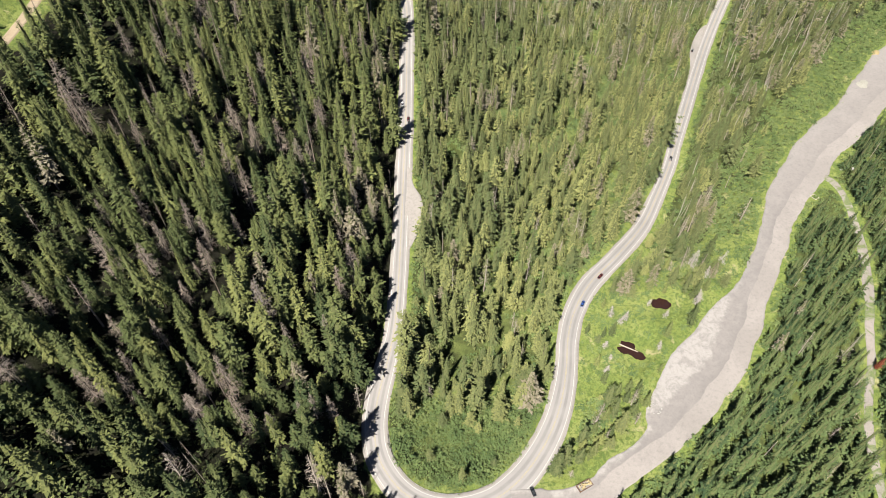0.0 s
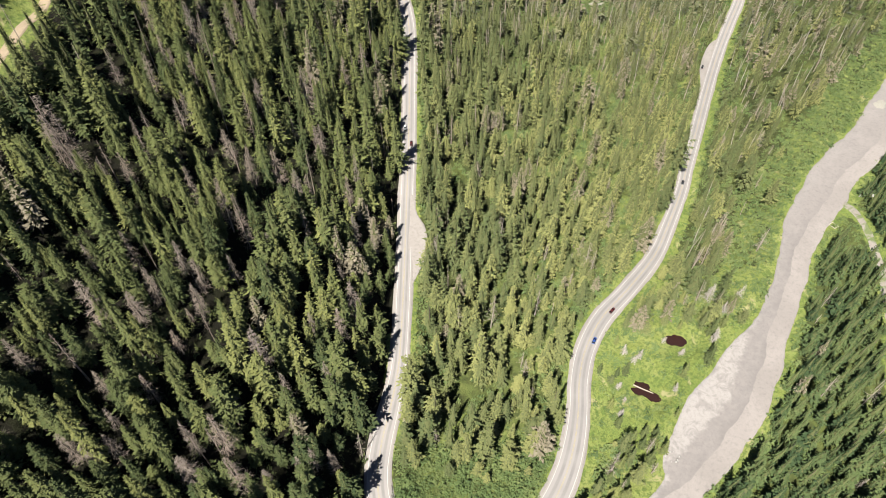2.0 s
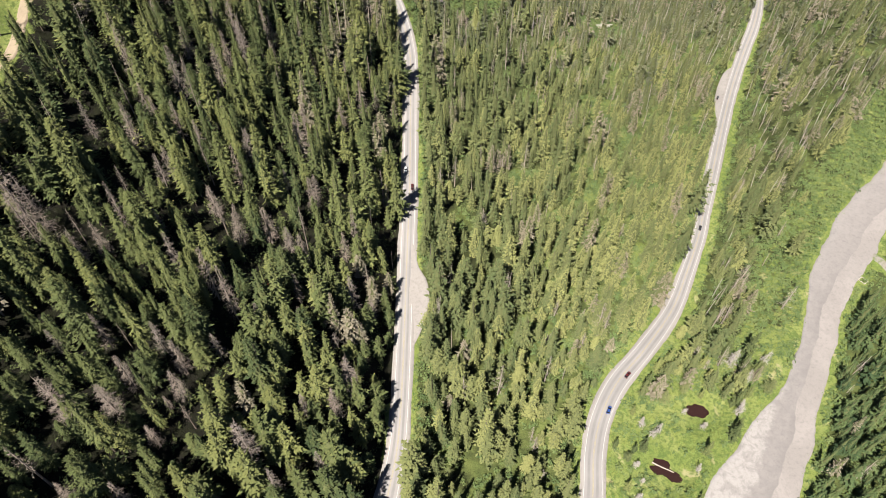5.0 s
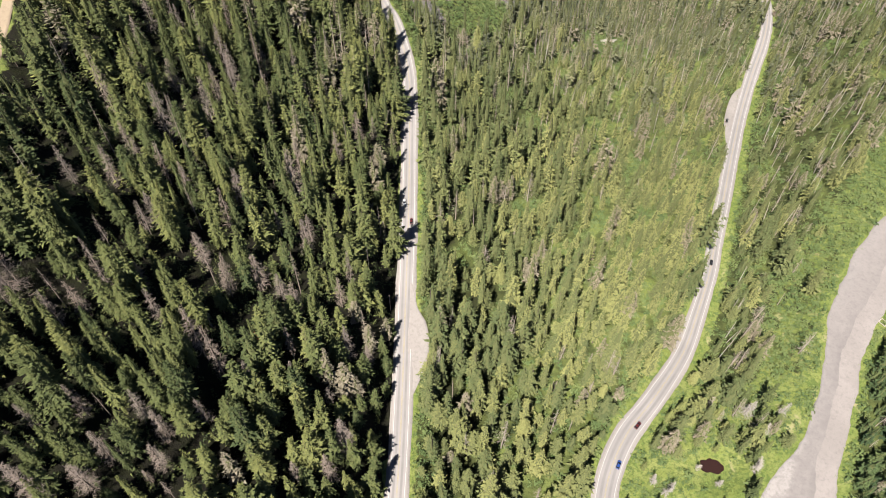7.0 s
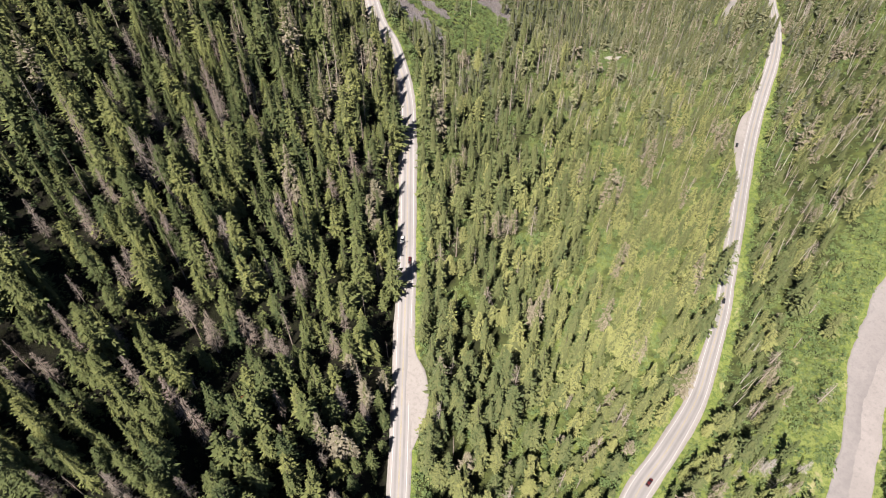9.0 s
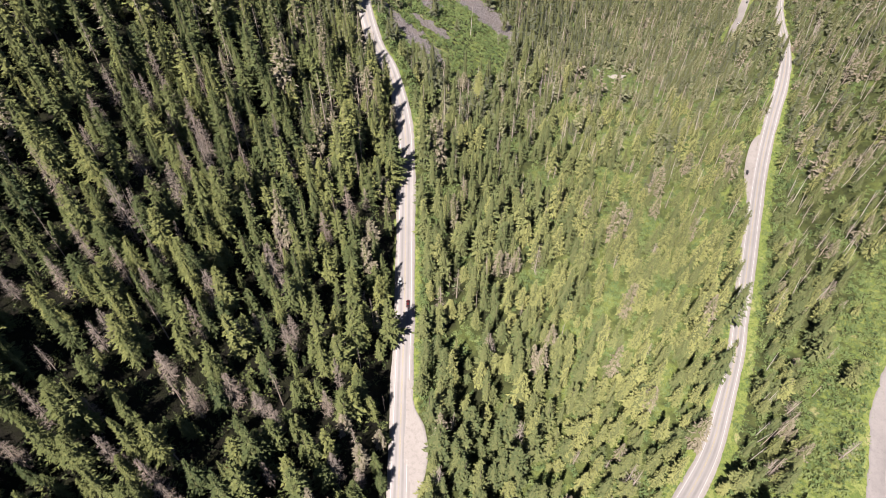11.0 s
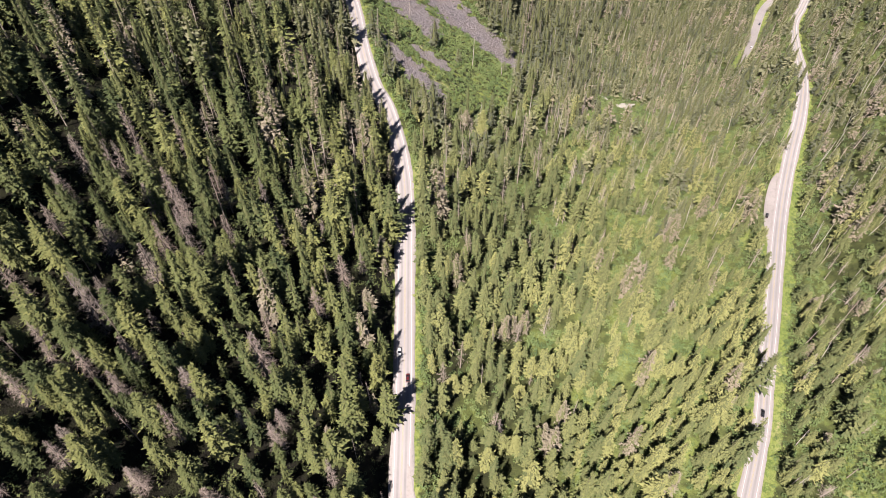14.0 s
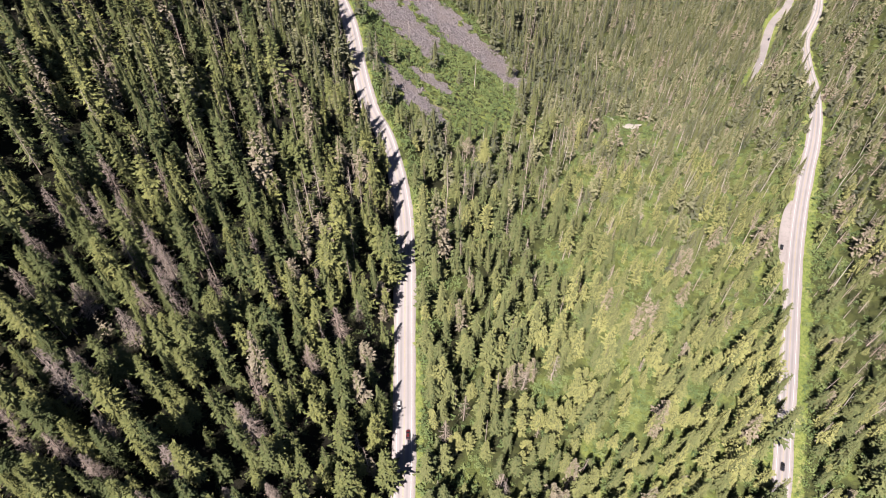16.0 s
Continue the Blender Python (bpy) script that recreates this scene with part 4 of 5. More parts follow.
def build_poles():
    """Bare bleached dead trunks that stand out up the valley and in the wood between the lower highway and the gravel."""
    kinds = [snag_mesh(rng, n, 1, q, b) for n, q, b in ((16, 0.05, 0.5), (26, 0.06, 0.35), (9, 0.04, 0.6), (34, 0.075, 0.3))]
    kinds = [raw("dead_tree", v * (24, 24, 22), f, BLEACHED) for v, f in kinds]
    made = 0
    while made < 75:
        x, y = rng.uniform(20, 290), rng.uniform(480, 830)
        left, right = float(np.interp(y, up[:, 1], up[:, 0])), float(np.interp(y, down[:, 1], down[:, 0]))
        if not max(left + 25, 20) < x < right - 15 or inside(x, y, 157, 656, 24, 29) > 0 or scree_at(np.array([x]), np.array([y]))[0] > -0.6 or nearest(np.array([x]), np.array([y]), LOWER_ROAD)[0][0] < 9:
            continue
        ob = tagged(new("dead_tree", kinds[made % 4]), "bare bleached dead conifer trunk up the valley", "dead tree", "bare dead trunks up the valley")
        ob.matrix_basis = pose(x, y, float(land([x], [y])[0]), rng.normal(0, 4), rng.normal(0, 4), rng.uniform(0, 360)) @ Matrix.Scale(rng.uniform(0.8, 1.25), 4)
        made += 1
    made = 0
    while made < 95:
        x, y = rng.uniform(130, 400), rng.uniform(262, 700)
        edge = float(np.interp(y, down[:, 1], down[:, 0]))
        d2, _, w2, _ = nearest(np.array([x]), np.array([y]), LOT_LINE)
        if not edge + 14 < x < edge + 95 or d2[0] < w2[0] / 2 + 30:
            continue
        ob = tagged(new("dead_tree", kinds[made % 4]), "bare bleached dead conifer trunk with a few stubs", "dead tree", "bare dead trunks in the lower wood")
        ob.matrix_basis = pose(x, y, float(land([x], [y])[0]), rng.normal(0, 5), rng.normal(0, 5), rng.uniform(0, 360)) @ Matrix.Scale(rng.uniform(0.7, 1.15), 4)
        made += 1


build_firs()
build_snags()
build_marked()
build_meadow_firs()
build_poles()


def plant_bushes():
    """Broad-leaved bushes: the belt by the lot, the road banks, the inside of the hairpin, round the scree."""
    x, y = scatter(2.9, -120, 430, 90, 790)
    d1, _, w1, s1 = nearest(x, y, HIGHWAY)
    d2, _, w2, s2 = nearest(x, y, LOT_LINE)
    d3, _, w3, _ = nearest(x, y, SIDE_TRACK)
    d5, _, w5, _ = nearest(x, y, TURNOUT)
    d6, _, w6, _ = nearest(x, y, PULLOUT)
    d4, _, w4, _ = nearest(x, y, LOWER_ROAD)
    xl = np.interp(y, up[:, 1], up[:, 0])
    belt = (s2 < 0) & (d2 < w2 / 2 + 34) & (d2 > w2 / 2 + 3) & (y > 236) & (y < 530)
    bank = (s1 < 0) & (d1 < w1 / 2 + 13) & (d1 > w1 / 2 + 2.8) & (y > 100)
    verge = (s1 > 0) & (d1 < w1 / 2 + 18) & (d1 > w1 / 2 + 3.8) & (y > 130)
    inner = (y < 155) & (s1 < 0) & (d1 > w1 / 2 + 3) & (x > -30) & (x < 60)
    slide = ((inside(x, y, -3, 664, 64, 90) > 0) | (inside(x, y, -20, 720, 64, 72) > 0)) & (scree_at(x, y) < -0.2 + 0.15 * rng.random(len(x)))
    lotside = (s2 > 0) & (d2 < w2 / 2 + 10) & (d2 > w2 / 2 + 2.5)
    share = np.where(belt, 1.0, np.where(slide, 0.8, np.where(inner, 0.95, np.where(bank, 0.85, np.where(verge, np.where(d1 < w1 / 2 + 8, 0.34, 0.75), np.where(lotside, 0.6, np.where((s2 > 0) & (x > 60) & (d2 < 130) & (y < 420), 0.3, 0.0)))))))
    wood = (d1 > w1 / 2 + 12) & (x > xl) & (s2 < 0) & (y > 140) & (y < 790) & ~belt & (x < 430) & (scree_at(x, y) < -0.3)
    share = np.where(wood & (share == 0), np.where(patchy(x, y, 0.055, 11.0) < -0.3, 0.8, np.interp(valley_share(x, y), [0.2, 0.55, 0.94, 0.99], [0.18, 0.36, 0.36, 0.2])), share)
    share = np.where((inside(x, y, 157, 656, 24, 29) > 0) & (inside(x, y, 159, 668, 11, 5) < 0) & (inside(x, y, 143, 679, 5, 5) < 0), 0.7, share)
    share = np.where((s1 > 0) & (s2 < 0) & (y > 218) & (y < 264) & (x > 60), 0.6, share)
    meadow = meadow_at(x, y) > 0.3
    share = np.where(meadow, np.where(patchy(x, y, 0.06, 2.0) > 0.0, 0.55, 0.12), share)
    ok = (x > xl) & (d1 > w1 / 2 + 2.6) & (d2 > w2 / 2 + 2) & (d3 > w3 / 2 + 2) & (d5 > w5 / 2 + 2.5) & (d6 > w6 / 2 + 2.5) & (d4 > w4 / 2 + 2.5) & (rng.random(len(x)) < share)
    for cx, cy, rx, ry, turn in PONDS:
        ok &= inside(x, y, cx, cy, rx + 3.2, ry + 3.2, turn) < 0
    x, y = x[ok], y[ok]
    n = len(x)
    low = (nearest(x, y, LOT_LINE)[0] < 55) & (y > 250) & (x > 150)
    size = np.clip(rng.normal(1.9, 0.5, n), 0.8, 3.2) * np.where(y < 155, 1.35, 1.0) * np.where(meadow_at(x, y) > 0.3, rng.uniform(0.5, 1.2, n), 1.0)
    tint = np.clip(rng.normal(0.5, 0.24, n) + 0.3 * patchy(x, y, 0.05, 8.0) + 0.12 * low, 0.02, 0.78)
    tall, z = size * rng.uniform(0.9, 1.5, n), land(x, y) - 0.3
    bend = (y < 160) & (x < 60)
    for name, label, kinds, m in (("bushes", "low bright green broad-leaved bushes along banks and scree", BUSHES, ~bend), ("thicket", "leafy green alder thicket on the inside of the hairpin", LEAFY, bend)):
        stand(name, label, "bushes", kinds, BUSH, x[m], y[m], z[m], tall[m], size[m], tint[m])


plant_bushes()


def plant_tussocks():
    """Tussocks of grass in the meadow, on the verges and along the ragged edge of the gravel."""
    x, y = scatter(1.5, -40, 330, 92, 560)
    meadow = meadow_at(x, y)
    keep = meadow > 0.1
    d1, _, w1, s1 = nearest(x, y, HIGHWAY)
    d2, _, w2, _ = nearest(x, y, LOT_LINE)
    verge = (d1 > w1 / 2 + 1.2) & (d1 < w1 / 2 + np.where(s1 > 0, 9, 4)) & ((s1 < 0) | (y > 130)) & (x > np.interp(y, up[:, 1], up[:, 0]))
    rim = (d2 > w2 / 2 - 1.2 * rng.random(len(x))) & (d2 < w2 / 2 + 6) & (y > 112)
    clear_ = (d1 > w1 / 2 + 1.2) & (nearest(x, y, SIDE_TRACK)[0] > 3.2) & (nearest(x, y, TURNOUT)[0] > 7) & (nearest(x, y, PULLOUT)[0] > 5)
    for cx, cy, rx, ry, turn in PONDS:
        clear_ &= inside(x, y, cx, cy, rx + 0.8, ry + 0.8, turn) < 0
    clear_ &= (d2 > w2 / 2 - 0.8)
    lush = patchy(x, y, 0.09, 17.0)
    ok = clear_ & ((keep & (rng.random(len(x)) < 0.55 + 0.5 * lush)) | (verge & (rng.random(len(x)) < 0.6)) | (rim & (rng.random(len(x)) < 0.55)))
    x, y, lush = x[ok], y[ok], lush[ok]
    size = np.clip(rng.normal(0.9, 0.3, len(x)), 0.4, 1.8)
    stand("grass_tussocks", "yellow-green grass tussocks in the wet meadow and verges", "grass", TUFTS, GRASS, x, y, land(x, y) - 0.05, size * rng.uniform(0.5, 1.0, len(x)), size, np.clip(rng.normal(0.45, 0.2, len(x)) + 0.5 * lush, 0.02, 0.9))


plant_tussocks()

# ---- western track, ponds, rocks ----
tagged(new("dirt_track", ribbon("dirt_track", WEST_TRACK, SANDY, 0.05, wave=0.6)), "pale sandy track across a grassy clearing", "track", kind="structure")
WATER = make_plain("peaty_water", (0.021, 0.0096, 0.0072), 0.12, 0.5, grain=0.2)
PALE_SAND = make_plain("pale_sand", (0.216, 0.204, 0.174), 0.95, 0.1, grain=0.25)
PALE_LOG = make_plain("bleached_log", (0.3, 0.264, 0.228), 0.85, 0.2, grain=0.3)
ROCK = make_plain("pale_rock", (0.252, 0.24, 0.222), 0.9, 0.2, grain=0.35)
SCREE_ROCK = make_plain("scree_rock", (0.138, 0.123, 0.12), 0.9, 0.2, grain=0.5)


def blot(name, cx, cy, rx, ry, turn, z, mat, rough=0.3, seed=0.0, thick=0.0):
    """A flat patch with an uneven rim, raised in the middle when it is thick."""
    c, s = math.cos(radians(turn)), math.sin(radians(turn))
    v, f, n = [(cx, cy, z + thick)], [], 40
    for ring in (0.55, 1.0):
        for k in range(n):
            a = 2 * math.pi * k / n
            r = ring * (1 + rough * noise.noise((math.cos(a) * 1.6, math.sin(a) * 1.6, seed)) + 0.4 * rough * noise.noise((math.cos(a) * 5, math.sin(a) * 5, seed + 4)))
            px, py = rx * r * math.cos(a), ry * r * math.sin(a)
            v.append((cx + c * px - s * py, cy + s * px + c * py, z + (thick * 0.7 if ring < 1 else -0.3 * (thick > 0))))
    for k in range(n):
        m = (k + 1) % n
        f += [(0, 1 + k, 1 + m), (1 + k, 1 + n + k, 1 + n + m), (1 + k, 1 + n + m, 1 + m)]
    return raw(name, v, f, mat, True)


for k, (cx, cy, rx, ry, turn) in enumerate(PONDS):
    tagged(new("pond", blot("pond", cx, cy, rx, ry, turn, -1.75, WATER, 0.32 + 0.28 * k, 3.7 + 5 * k)), "small still pond of dark brown peaty water in the meadow", "pond", "meadow ponds")


def limb(name, a, b, r0, r1, mat, sides=7):
    """A tapered round log from a to b, a little crooked."""
    a, b = np.array(a, float), np.array(b, float)
    way = (b - a) / np.linalg.norm(b - a)
    s = np.cross(way, (0, 0, 1.0))
    s /= np.linalg.norm(s)
    t = np.cross(s, way)
    v, f, rings = [], [], 6
    for i in range(rings):
        q = i / (rings - 1)
        c = a + (b - a) * q + s * 0.12 * math.sin(q * 5) * np.linalg.norm(b - a) * 0.08
        r = r0 + (r1 - r0) * q
        for k in range(sides):
            g = 2 * math.pi * k / sides
            v.append(c + r * (s * math.cos(g) + t * math.sin(g)))
    for i in range(rings - 1):
        for k in range(sides):
            m = (k + 1) % sides
            f.append((i * sides + k, i * sides + m, (i + 1) * sides + m, (i + 1) * sides + k))
    me = raw(name, v, f, mat, True)
    return me


tagged(new("fallen_log", limb("fallen_log", (96.6, 187.6, -1.4), (106, 182.6, -1.5), 0.42, 0.25, PALE_LOG)), "bleached pale log lying across the brown pond", "log")


def build_brush():
    """Small dead trees, some leaning, about the meadow."""
    for k, (x, y, high, lean, turn) in enumerate(((95, 206.5, 7, 20, 200), (98, 201, 8, 35, 60), (102, 203, 7, 15, 130), (88, 186, 6, 25, 20), (142, 210, 9, 20, 300), (144.7, 212, 8, 30, 240), (147.5, 240, 11, 10, 90), (117, 213.5, 6, 35, 10), (152, 228.3, 8, 18, 170), (125, 205, 6, 12, 40), (162, 238, 10, 30, 100), (115.6, 181.4, 6, 20, 190), (86, 170, 6, 15, 70), (90, 178, 5, 25, 310))):
        v, f = FINE_SNAGS[(0, 1, 4)[k % 3]]
        me = raw("dead_shrub", v * (high * 2.1, high * 2.1, high * 1.4), f, BLEACHED)
        paint(me, "tint", np.full(len(v), 0.15 * (k % 3)))
        ob = tagged(new("dead_shrub", me), "small grey dead tree in the meadow grass", "dead tree", "dead trees in the meadow")
        ob.matrix_basis = pose(x, y, float(land([x], [y])[0]), lean / 3, 0, turn)


build_brush()


def rock_shape(r):
    bm = bmesh.new()
    bmesh.ops.create_icosphere(bm, subdivisions=1, radius=1)
    for q in bm.verts:
        q.co *= r.uniform(0.55, 1.2)
    v = np.array([q.co[:] for q in bm.verts])
    f = np.array([[q.index for q in p.verts] for p in bm.faces])
    bm.free()
    return v, f


STONES = [rock_shape(rng) for _ in range(4)]


def build_scree():
    x, y = scatter(1.6, -90, 80, 585, 790)
    ok = scree_at(x, y) > -0.1 + 0.35 * rng.random(len(x))
    x, y = x[ok], y[ok]
    ok = nearest(x, y, HIGHWAY)[0] > 8
    x, y = x[ok], y[ok]
    size = np.clip(rng.gamma(1.5, 0.32, len(x)), 0.15, 1.7)
    stand("scree_boulders", "grey broken scree boulders on the steep slope", "boulders", STONES, SCREE_ROCK, x, y, land(x, y) + 0.1, size * 0.8, size, rng.random(len(x)))


build_scree()
zc = float(land([157], [668])[0])
tagged(new("sand_patch", blot("sand_patch", 159, 668, 9, 3.4, 8, zc + 1.1, PALE_SAND, 0.5, 2.0, 0.3)), "bare pale sandy patch in the valley forest", "sand", kind="structure")
tagged(new("sand_patch", blot("sand_patch", 143, 679, 4.5, 1.5, -48, float(land([142], [680])[0]) + 0.6, PALE_SAND, 0.4, 6.0, 0.3)), "narrow bare strip of pale sand", "sand", kind="structure")

# ---- on the gravel ----
tagged(new("lime_heap", blot("lime_heap", 317.5, 411, 6.5, 4.6, 50, 4.62, PALE_SAND, 0.35, 9.0, 0.5)), "low spread heap of whitish sand on the gravel", "sand heap")
YELLOW_EARTH = make_plain("yellow_clay", (0.24, 0.186, 0.096), 0.95, 0.1, grain=0.3)
tagged(new("clay_heap", blot("clay_heap", 344, 452, 4.2, 2.6, 30, 4.6, YELLOW_EARTH, 0.4, 12.0, 1.4)), "small heap of yellow clay at the gravel's edge", "clay heap")


def build_boulders():
    for k, (x, y, r) in enumerate(((268.5, 320.5, 2.9), (272.5, 318.2, 2.3), (270.5, 323.8, 1.9), (274.5, 321.6, 1.6), (265.6, 318.6, 1.4))):
        v, f = STONES[k % 4]
        ob = tagged(new("boulder", raw("boulder", v * (r, r * 0.9, r * 0.75), f, ROCK)), "whitish boulder beside the gravel road", "boulder", "boulders at the track's fork")
        ob.matrix_basis = pose(x, y, float(land([x], [y])[0]) + r * 0.4, 0, 0, 57 * k)


build_boulders()


def build_rubble():
    """A loose ring of tipped stones at the lot's corner."""
    for k in range(11):
        a = k * 0.62
        x, y, r = 106.5 + (3.2 + 0.8 * math.sin(3 * a)) * math.cos(a), 146.5 + 2.6 * math.sin(a), 0.55 + 0.25 * math.sin(5 * k)
        v, f = STONES[k % 4]
        ob = tagged(new("boulder", raw("boulder", v * (r * 1.2, r, r * 0.7), f, ROCK)), "pale grey stone in a ring of tipped rubble on the gravel", "boulder", "rubble on the gravel")
        ob.matrix_basis = pose(x, y, 4.55 + r * 0.3, 0, 0, 71 * k)


build_rubble()


def box(name, sx, sy, sz, mat, bevel=0.03):
    bm = bmesh.new()
    bmesh.ops.create_cube(bm, size=1)
    for q in bm.verts:
        q.co = (q.co.x * sx, q.co.y * sy, q.co.z * sz)
    if bevel:
        bmesh.ops.bevel(bm, geom=bm.edges[:], offset=bevel, segments=1, affect="EDGES")
    me = bpy.data.meshes.new(name)
    bm.to_mesh(me)
    bm.free()
    me.materials.append(mat)
    return me


TIMBER = make_plain("brown_timber", (0.12, 0.072, 0.048), 0.85, 0.2, grain=0.4)
CUT_WOOD = make_plain("cut_firewood", (0.3, 0.24, 0.132), 0.9, 0.2, grain=0.35)


def build_bin():
    """An open timber bin with cut wood in it, beside the junction."""
    z = float(land([66], [108.6])[0])
    bin_ = tagged(new("timber_bin"), "open brown timber bin heaped with pale cut wood", "bin")
    bin_.matrix_basis = pose(66, 108.6, z, 0, 0, 28)
    for y in (-1.7, 1.7):
        part("side_board", box("side_board", 7.4, 0.18, 1.1, TIMBER), bin_).matrix_basis = pose(0, y, 0.55)
    for x in (-3.6, 3.6):
        part("end_board", box("end_board", 0.18, 3.3, 1.1, TIMBER), bin_).matrix_basis = pose(x, 0, 0.55)
    for k in range(34):
        r = random.uniform(0.35, 0.7)
        v, f = STONES[k % 4]
        part("wood_chunk", raw("wood_chunk", v * (r * 1.4, r * 0.8, r * 0.7), f, CUT_WOOD), bin_).matrix_basis = pose(random.uniform(-2.4, 3.2), random.uniform(-1.2, 1.2), 0.5 + random.uniform(0, 0.9), random.uniform(-20, 20), random.uniform(-20, 20), random.uniform(0, 180))


def build_pallet():
    fr = tagged(new("pallet"), "weathered open pallet of pale timber on the verge", "pallet")
    fr.matrix_basis = pose(239, 293.5, float(land([239], [293.5])[0]), 0, 0, 32)
    for x in (-1.6, 1.6):
        part("beam", box("beam", 0.4, 4.4, 0.4, PALE_LOG), fr).matrix_basis = pose(x, 0, 0.2)
    for y in (-2, 2):
        part("beam", box("beam", 2.8, 0.4, 0.4, PALE_LOG), fr).matrix_basis = pose(0, y, 0.2)


build_bin()
build_pallet()

# ---- guardrail on the inside of the hairpin ----
STEEL = make_plain("galvanised_steel", (0.252, 0.252, 0.246), 0.45, 0.5, 0.7, 0.2)


def build_guardrail():
    rail = tagged(new("guardrail"), "grey steel guardrail round the inside of the hairpin", "guardrail")
    i = [k for k in range(len(HIGHWAY)) if HIGHWAY[k, 1] < 133 and HIGHWAY[k, 0] < 26]
    line = HIGHWAY[i]
    run = np.gradient(line[:, :2], axis=0)
    run /= np.linalg.norm(run, axis=1)[:, None]
    side = np.stack([-run[:, 1], run[:, 0]], 1)
    at = line[:, :2] + side * (line[:, 3:4] / 2 + 0.9)
    v = np.concatenate([np.hstack([at + side * o, line[:, 2:3] + h]) for o, h in ((0, 0.45), (-0.08, 0.6), (0, 0.8), (0.06, 0.8), (0.06, 0.45))])
    n = len(at)
    f = [(r * n + k, r * n + k + 1, (r + 1) % 5 * n + k + 1, (r + 1) % 5 * n + k) for r in range(5) for k in range(n - 1)]
    part("rail", raw("rail", v, f, STEEL), rail)
    post = box("post", 0.2, 0.2, 1.0, TIMBER, 0.02)
    for p, q in zip(at[::1], line[::1]):
        part("post", post, rail).matrix_basis = pose(p[0], p[1], q[2] + 0.3)


build_guardrail()

# ---- cars ----
GLASS = make_plain("car_glass", (0.012, 0.0132, 0.015), 0.08, 0.6, grain=0.1)
RUBBER = make_plain("tyre_rubber", (0.012, 0.012, 0.012), 0.9, 0.2)
RIM = make_plain("alloy_rim", (0.27, 0.27, 0.276), 0.35, 0.5, 0.8)
LAMP = make_plain("headlamp_glass", (0.42, 0.42, 0.408), 0.15, 0.6)
TAIL = make_plain("tail_lamp", (0.21, 0.012, 0.012), 0.25, 0.5)


def loft(name, sections, mat):
    """A closed shell through sections (y, half width, low, high, top half width)."""
    v, f, m = [], [], 8
    for y, w, lo, hi, tw_ in sections:
        s = lo + (hi - lo) * 0.55
        v += [(-w * 0.92, y, lo), (w * 0.92, y, lo), (w, y, lo + 0.12), (w, y, s), (tw_, y, hi), (-tw_, y, hi), (-w, y, s), (-w, y, lo + 0.12)]
    for i in range(len(sections) - 1):
        for k in range(m):
            n = (k + 1) % m
            f.append((i * m + k, i * m + n, (i + 1) * m + n, (i + 1) * m + k))
    e = (len(sections) - 1) * m
    me = bpy.data.meshes.new(name)
    me.from_pydata(v, [], f + [tuple(range(m))[::-1], tuple(range(e, e + m))])
    me.materials.append(mat)
    bm = bmesh.new()
    bm.from_mesh(me)
    bmesh.ops.recalc_face_normals(bm, faces=bm.faces[:])
    bmesh.ops.bevel(bm, geom=bm.edges[:], offset=0.03, segments=1, affect="EDGES")
    bm.to_mesh(me)
    bm.free()
    return me


def wheel_mesh(name, r, w, mat):
    bm = bmesh.new()
    bmesh.ops.create_cone(bm, cap_ends=True, segments=14, radius1=r, radius2=r, depth=w, matrix=pose(0, 0, 0, 0, 90, 0))
    bmesh.ops.bevel(bm, geom=[e for e in bm.edges if abs(e.verts[0].co.x - e.verts[1].co.x) < 1e-4], offset=0.03, segments=1, affect="EDGES")
    me = bpy.data.meshes.new(name)
    bm.to_mesh(me)
    bm.free()
    me.materials.append(mat)
    return me


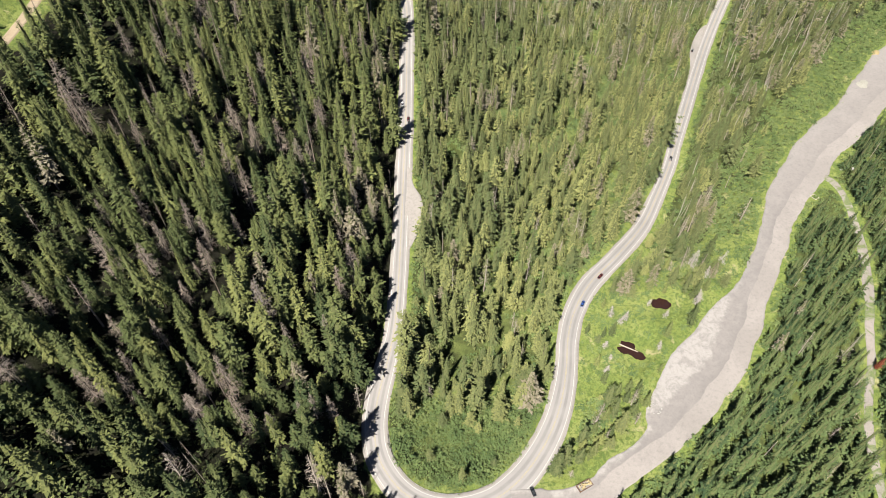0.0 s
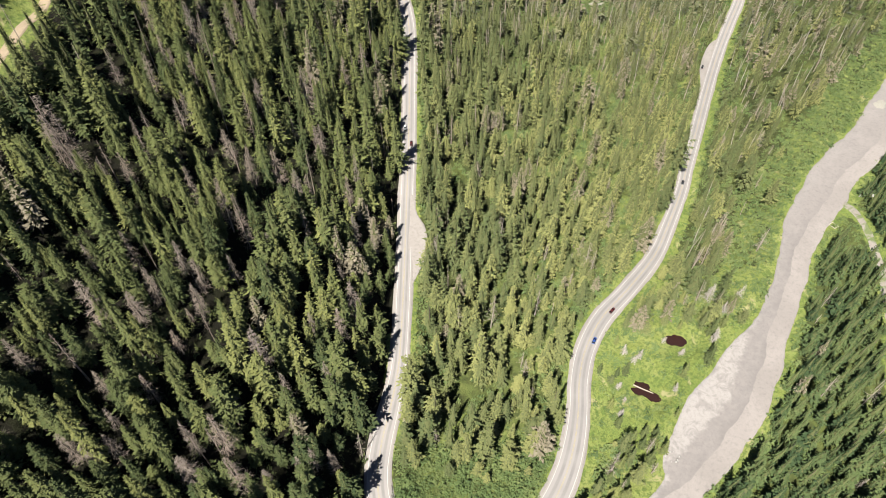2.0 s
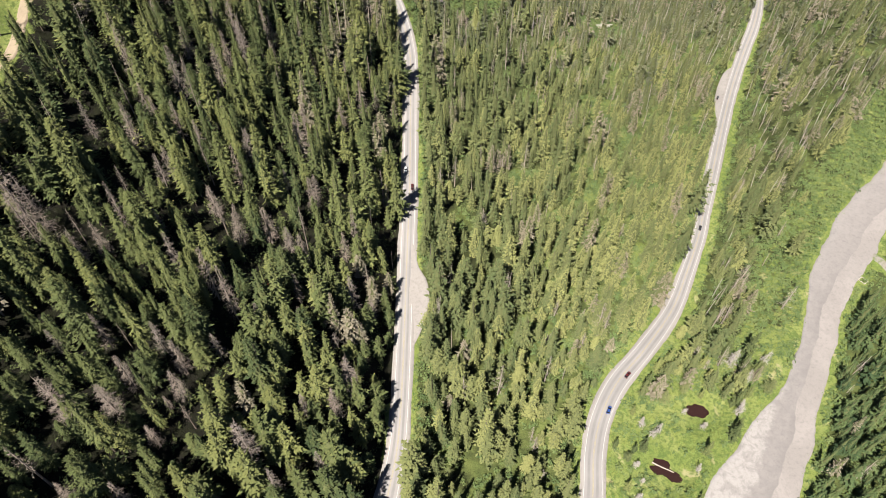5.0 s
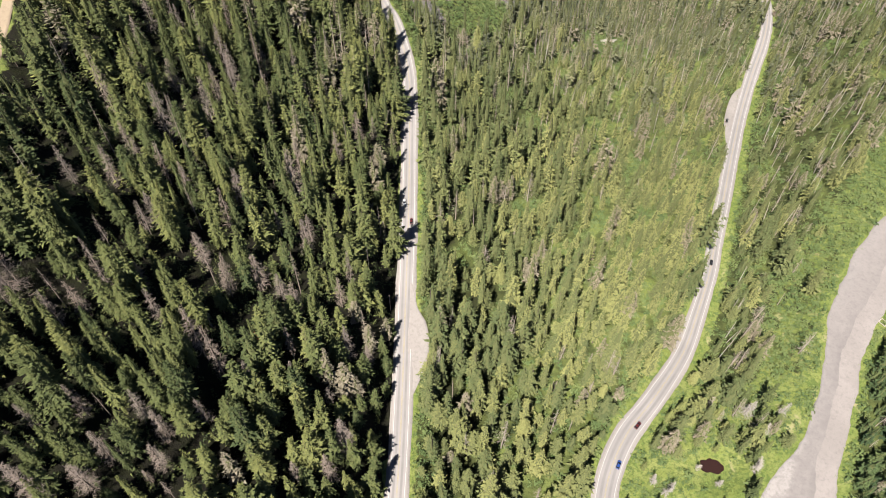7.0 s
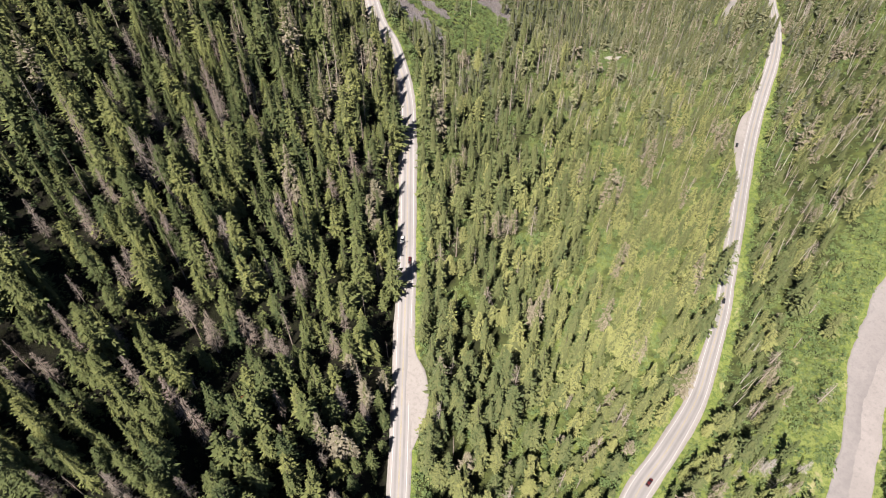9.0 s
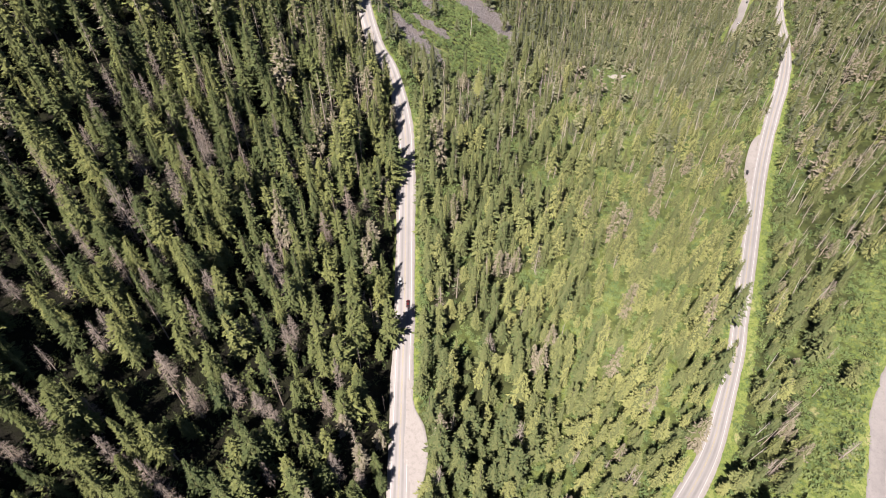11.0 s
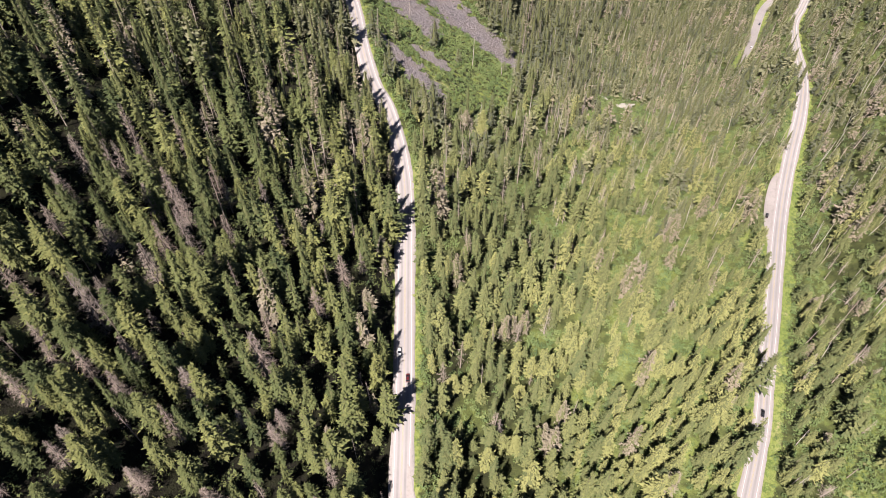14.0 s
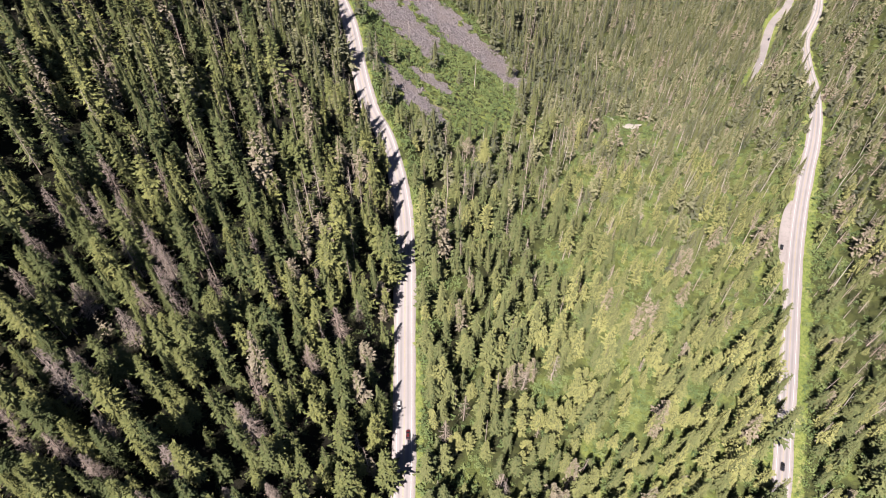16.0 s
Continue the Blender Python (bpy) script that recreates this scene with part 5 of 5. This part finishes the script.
def build_car(label, paint_col, x, y, turn, tall=1.0, glossy=0.3, line=HIGHWAY):
    coat = make_plain("car_paint", paint_col, glossy, 0.6, grain=0.05)
    car = tagged(new("car"), label, "car", "cars on the highway")
    d, z, w, _ = nearest(np.array([x]), np.array([y]), line)
    car.matrix_basis = pose(x, y, float(z[0]) + 0.13, 0, 0, turn)
    top = 0.98 * tall
    part("body", loft("body", [(-2.35, 0.78, 0.42, 0.85, 0.7), (-2.2, 0.88, 0.3, top, 0.78), (-1.2, 0.93, 0.25, top, 0.82), (0.9, 0.93, 0.25, top, 0.82), (1.9, 0.88, 0.28, 0.86 * tall, 0.76), (2.3, 0.74, 0.36, 0.74, 0.62)], coat), car)
    cabin = part("cabin", loft("cabin", [(-2.1, 0.74, top - 0.1, top + 0.05, 0.66), (-1.6, 0.78, top - 0.1, top + 0.48, 0.6), (0.2, 0.78, top - 0.1, top + 0.5, 0.6), (1.15, 0.76, top - 0.1, top + 0.02, 0.68)], GLASS), car, "dark car windows")
    part("roof", box("roof", 1.18, 1.75, 0.06, coat, 0.02), cabin).matrix_basis = pose(0, -0.7, top + 0.51)
    tyre, rim = wheel_mesh("tyre", 0.33, 0.22, RUBBER), wheel_mesh("rim", 0.2, 0.24, RIM)
    for wx in (-0.84, 0.84):
        for wy in (-1.4, 1.42):
            wheel = part("wheel", tyre, car, "black tyre")
            wheel.matrix_basis = pose(wx, wy, 0.33)
            part("rim", rim, wheel, "alloy rim")
    for wx in (-0.58, 0.58):
        part("headlamp", box("headlamp", 0.32, 0.14, 0.16, LAMP, 0.02), car, "clear headlamp").matrix_basis = pose(wx, 2.2, 0.66)
        part("tail_lamp", box("tail_lamp", 0.28, 0.1, 0.18, TAIL, 0.02), car, "red tail lamp").matrix_basis = pose(wx, -2.31, 0.72)


build_car("dark red car driving up the highway", (0.051, 0.006, 0.006), -23.6, 352, 1)
build_car("white car driving down the highway under the firs", (0.42, 0.42, 0.414), -28.2, 366, 180, 1.15)
build_car("black car on the lower highway", (0.0084, 0.0084, 0.0096), 163.4, 348.6, -22)
build_car("dark red car on the curve of the lower highway", (0.051, 0.0066, 0.006), 94.2, 236.6, -42)
build_car("blue car on the curve of the lower highway", (0.012, 0.036, 0.144), 80.6, 215.6, -27)
build_car("black car parked in the pull-out", (0.0072, 0.0072, 0.0084), 219.6, 501.5, -25, 1.15)
build_car("dark grey car waiting at the gravel junction", (0.018, 0.0192, 0.0204), 42, 106.5, 20)
build_car("black car on the lower road", (0.0084, 0.0084, 0.0096), 321.5, 799, -30, line=LOWER_ROAD)
build_car("silver car on the lower road", (0.3, 0.3, 0.312), 296.5, 750, -33, line=LOWER_ROAD)

# ---- a rust-red fir ----
RUST = make_leaf("rust_needles", (0.072, 0.021, 0.012), (0.144, 0.042, 0.024), (0.192, 0.078, 0.036), True)


def build_rust_tree(x, y, high):
    tree = tagged(new("dying_fir"), "dying fir with rust-red needles among green firs", "tree")
    v, f = FINE[1]
    part("crown", raw("crown", v * high, f, RUST), tree, "rust-red needles")
    v, f = TRUNKS[0]
    me = raw("trunk", v * high, f, TRUNK)
    part("trunk", me, tree)
    tree.matrix_basis = pose(x, y, float(land([x], [y])[0]))


build_rust_tree(-86.5, 245, 17)
build_rust_tree(224.5, 168, 12)
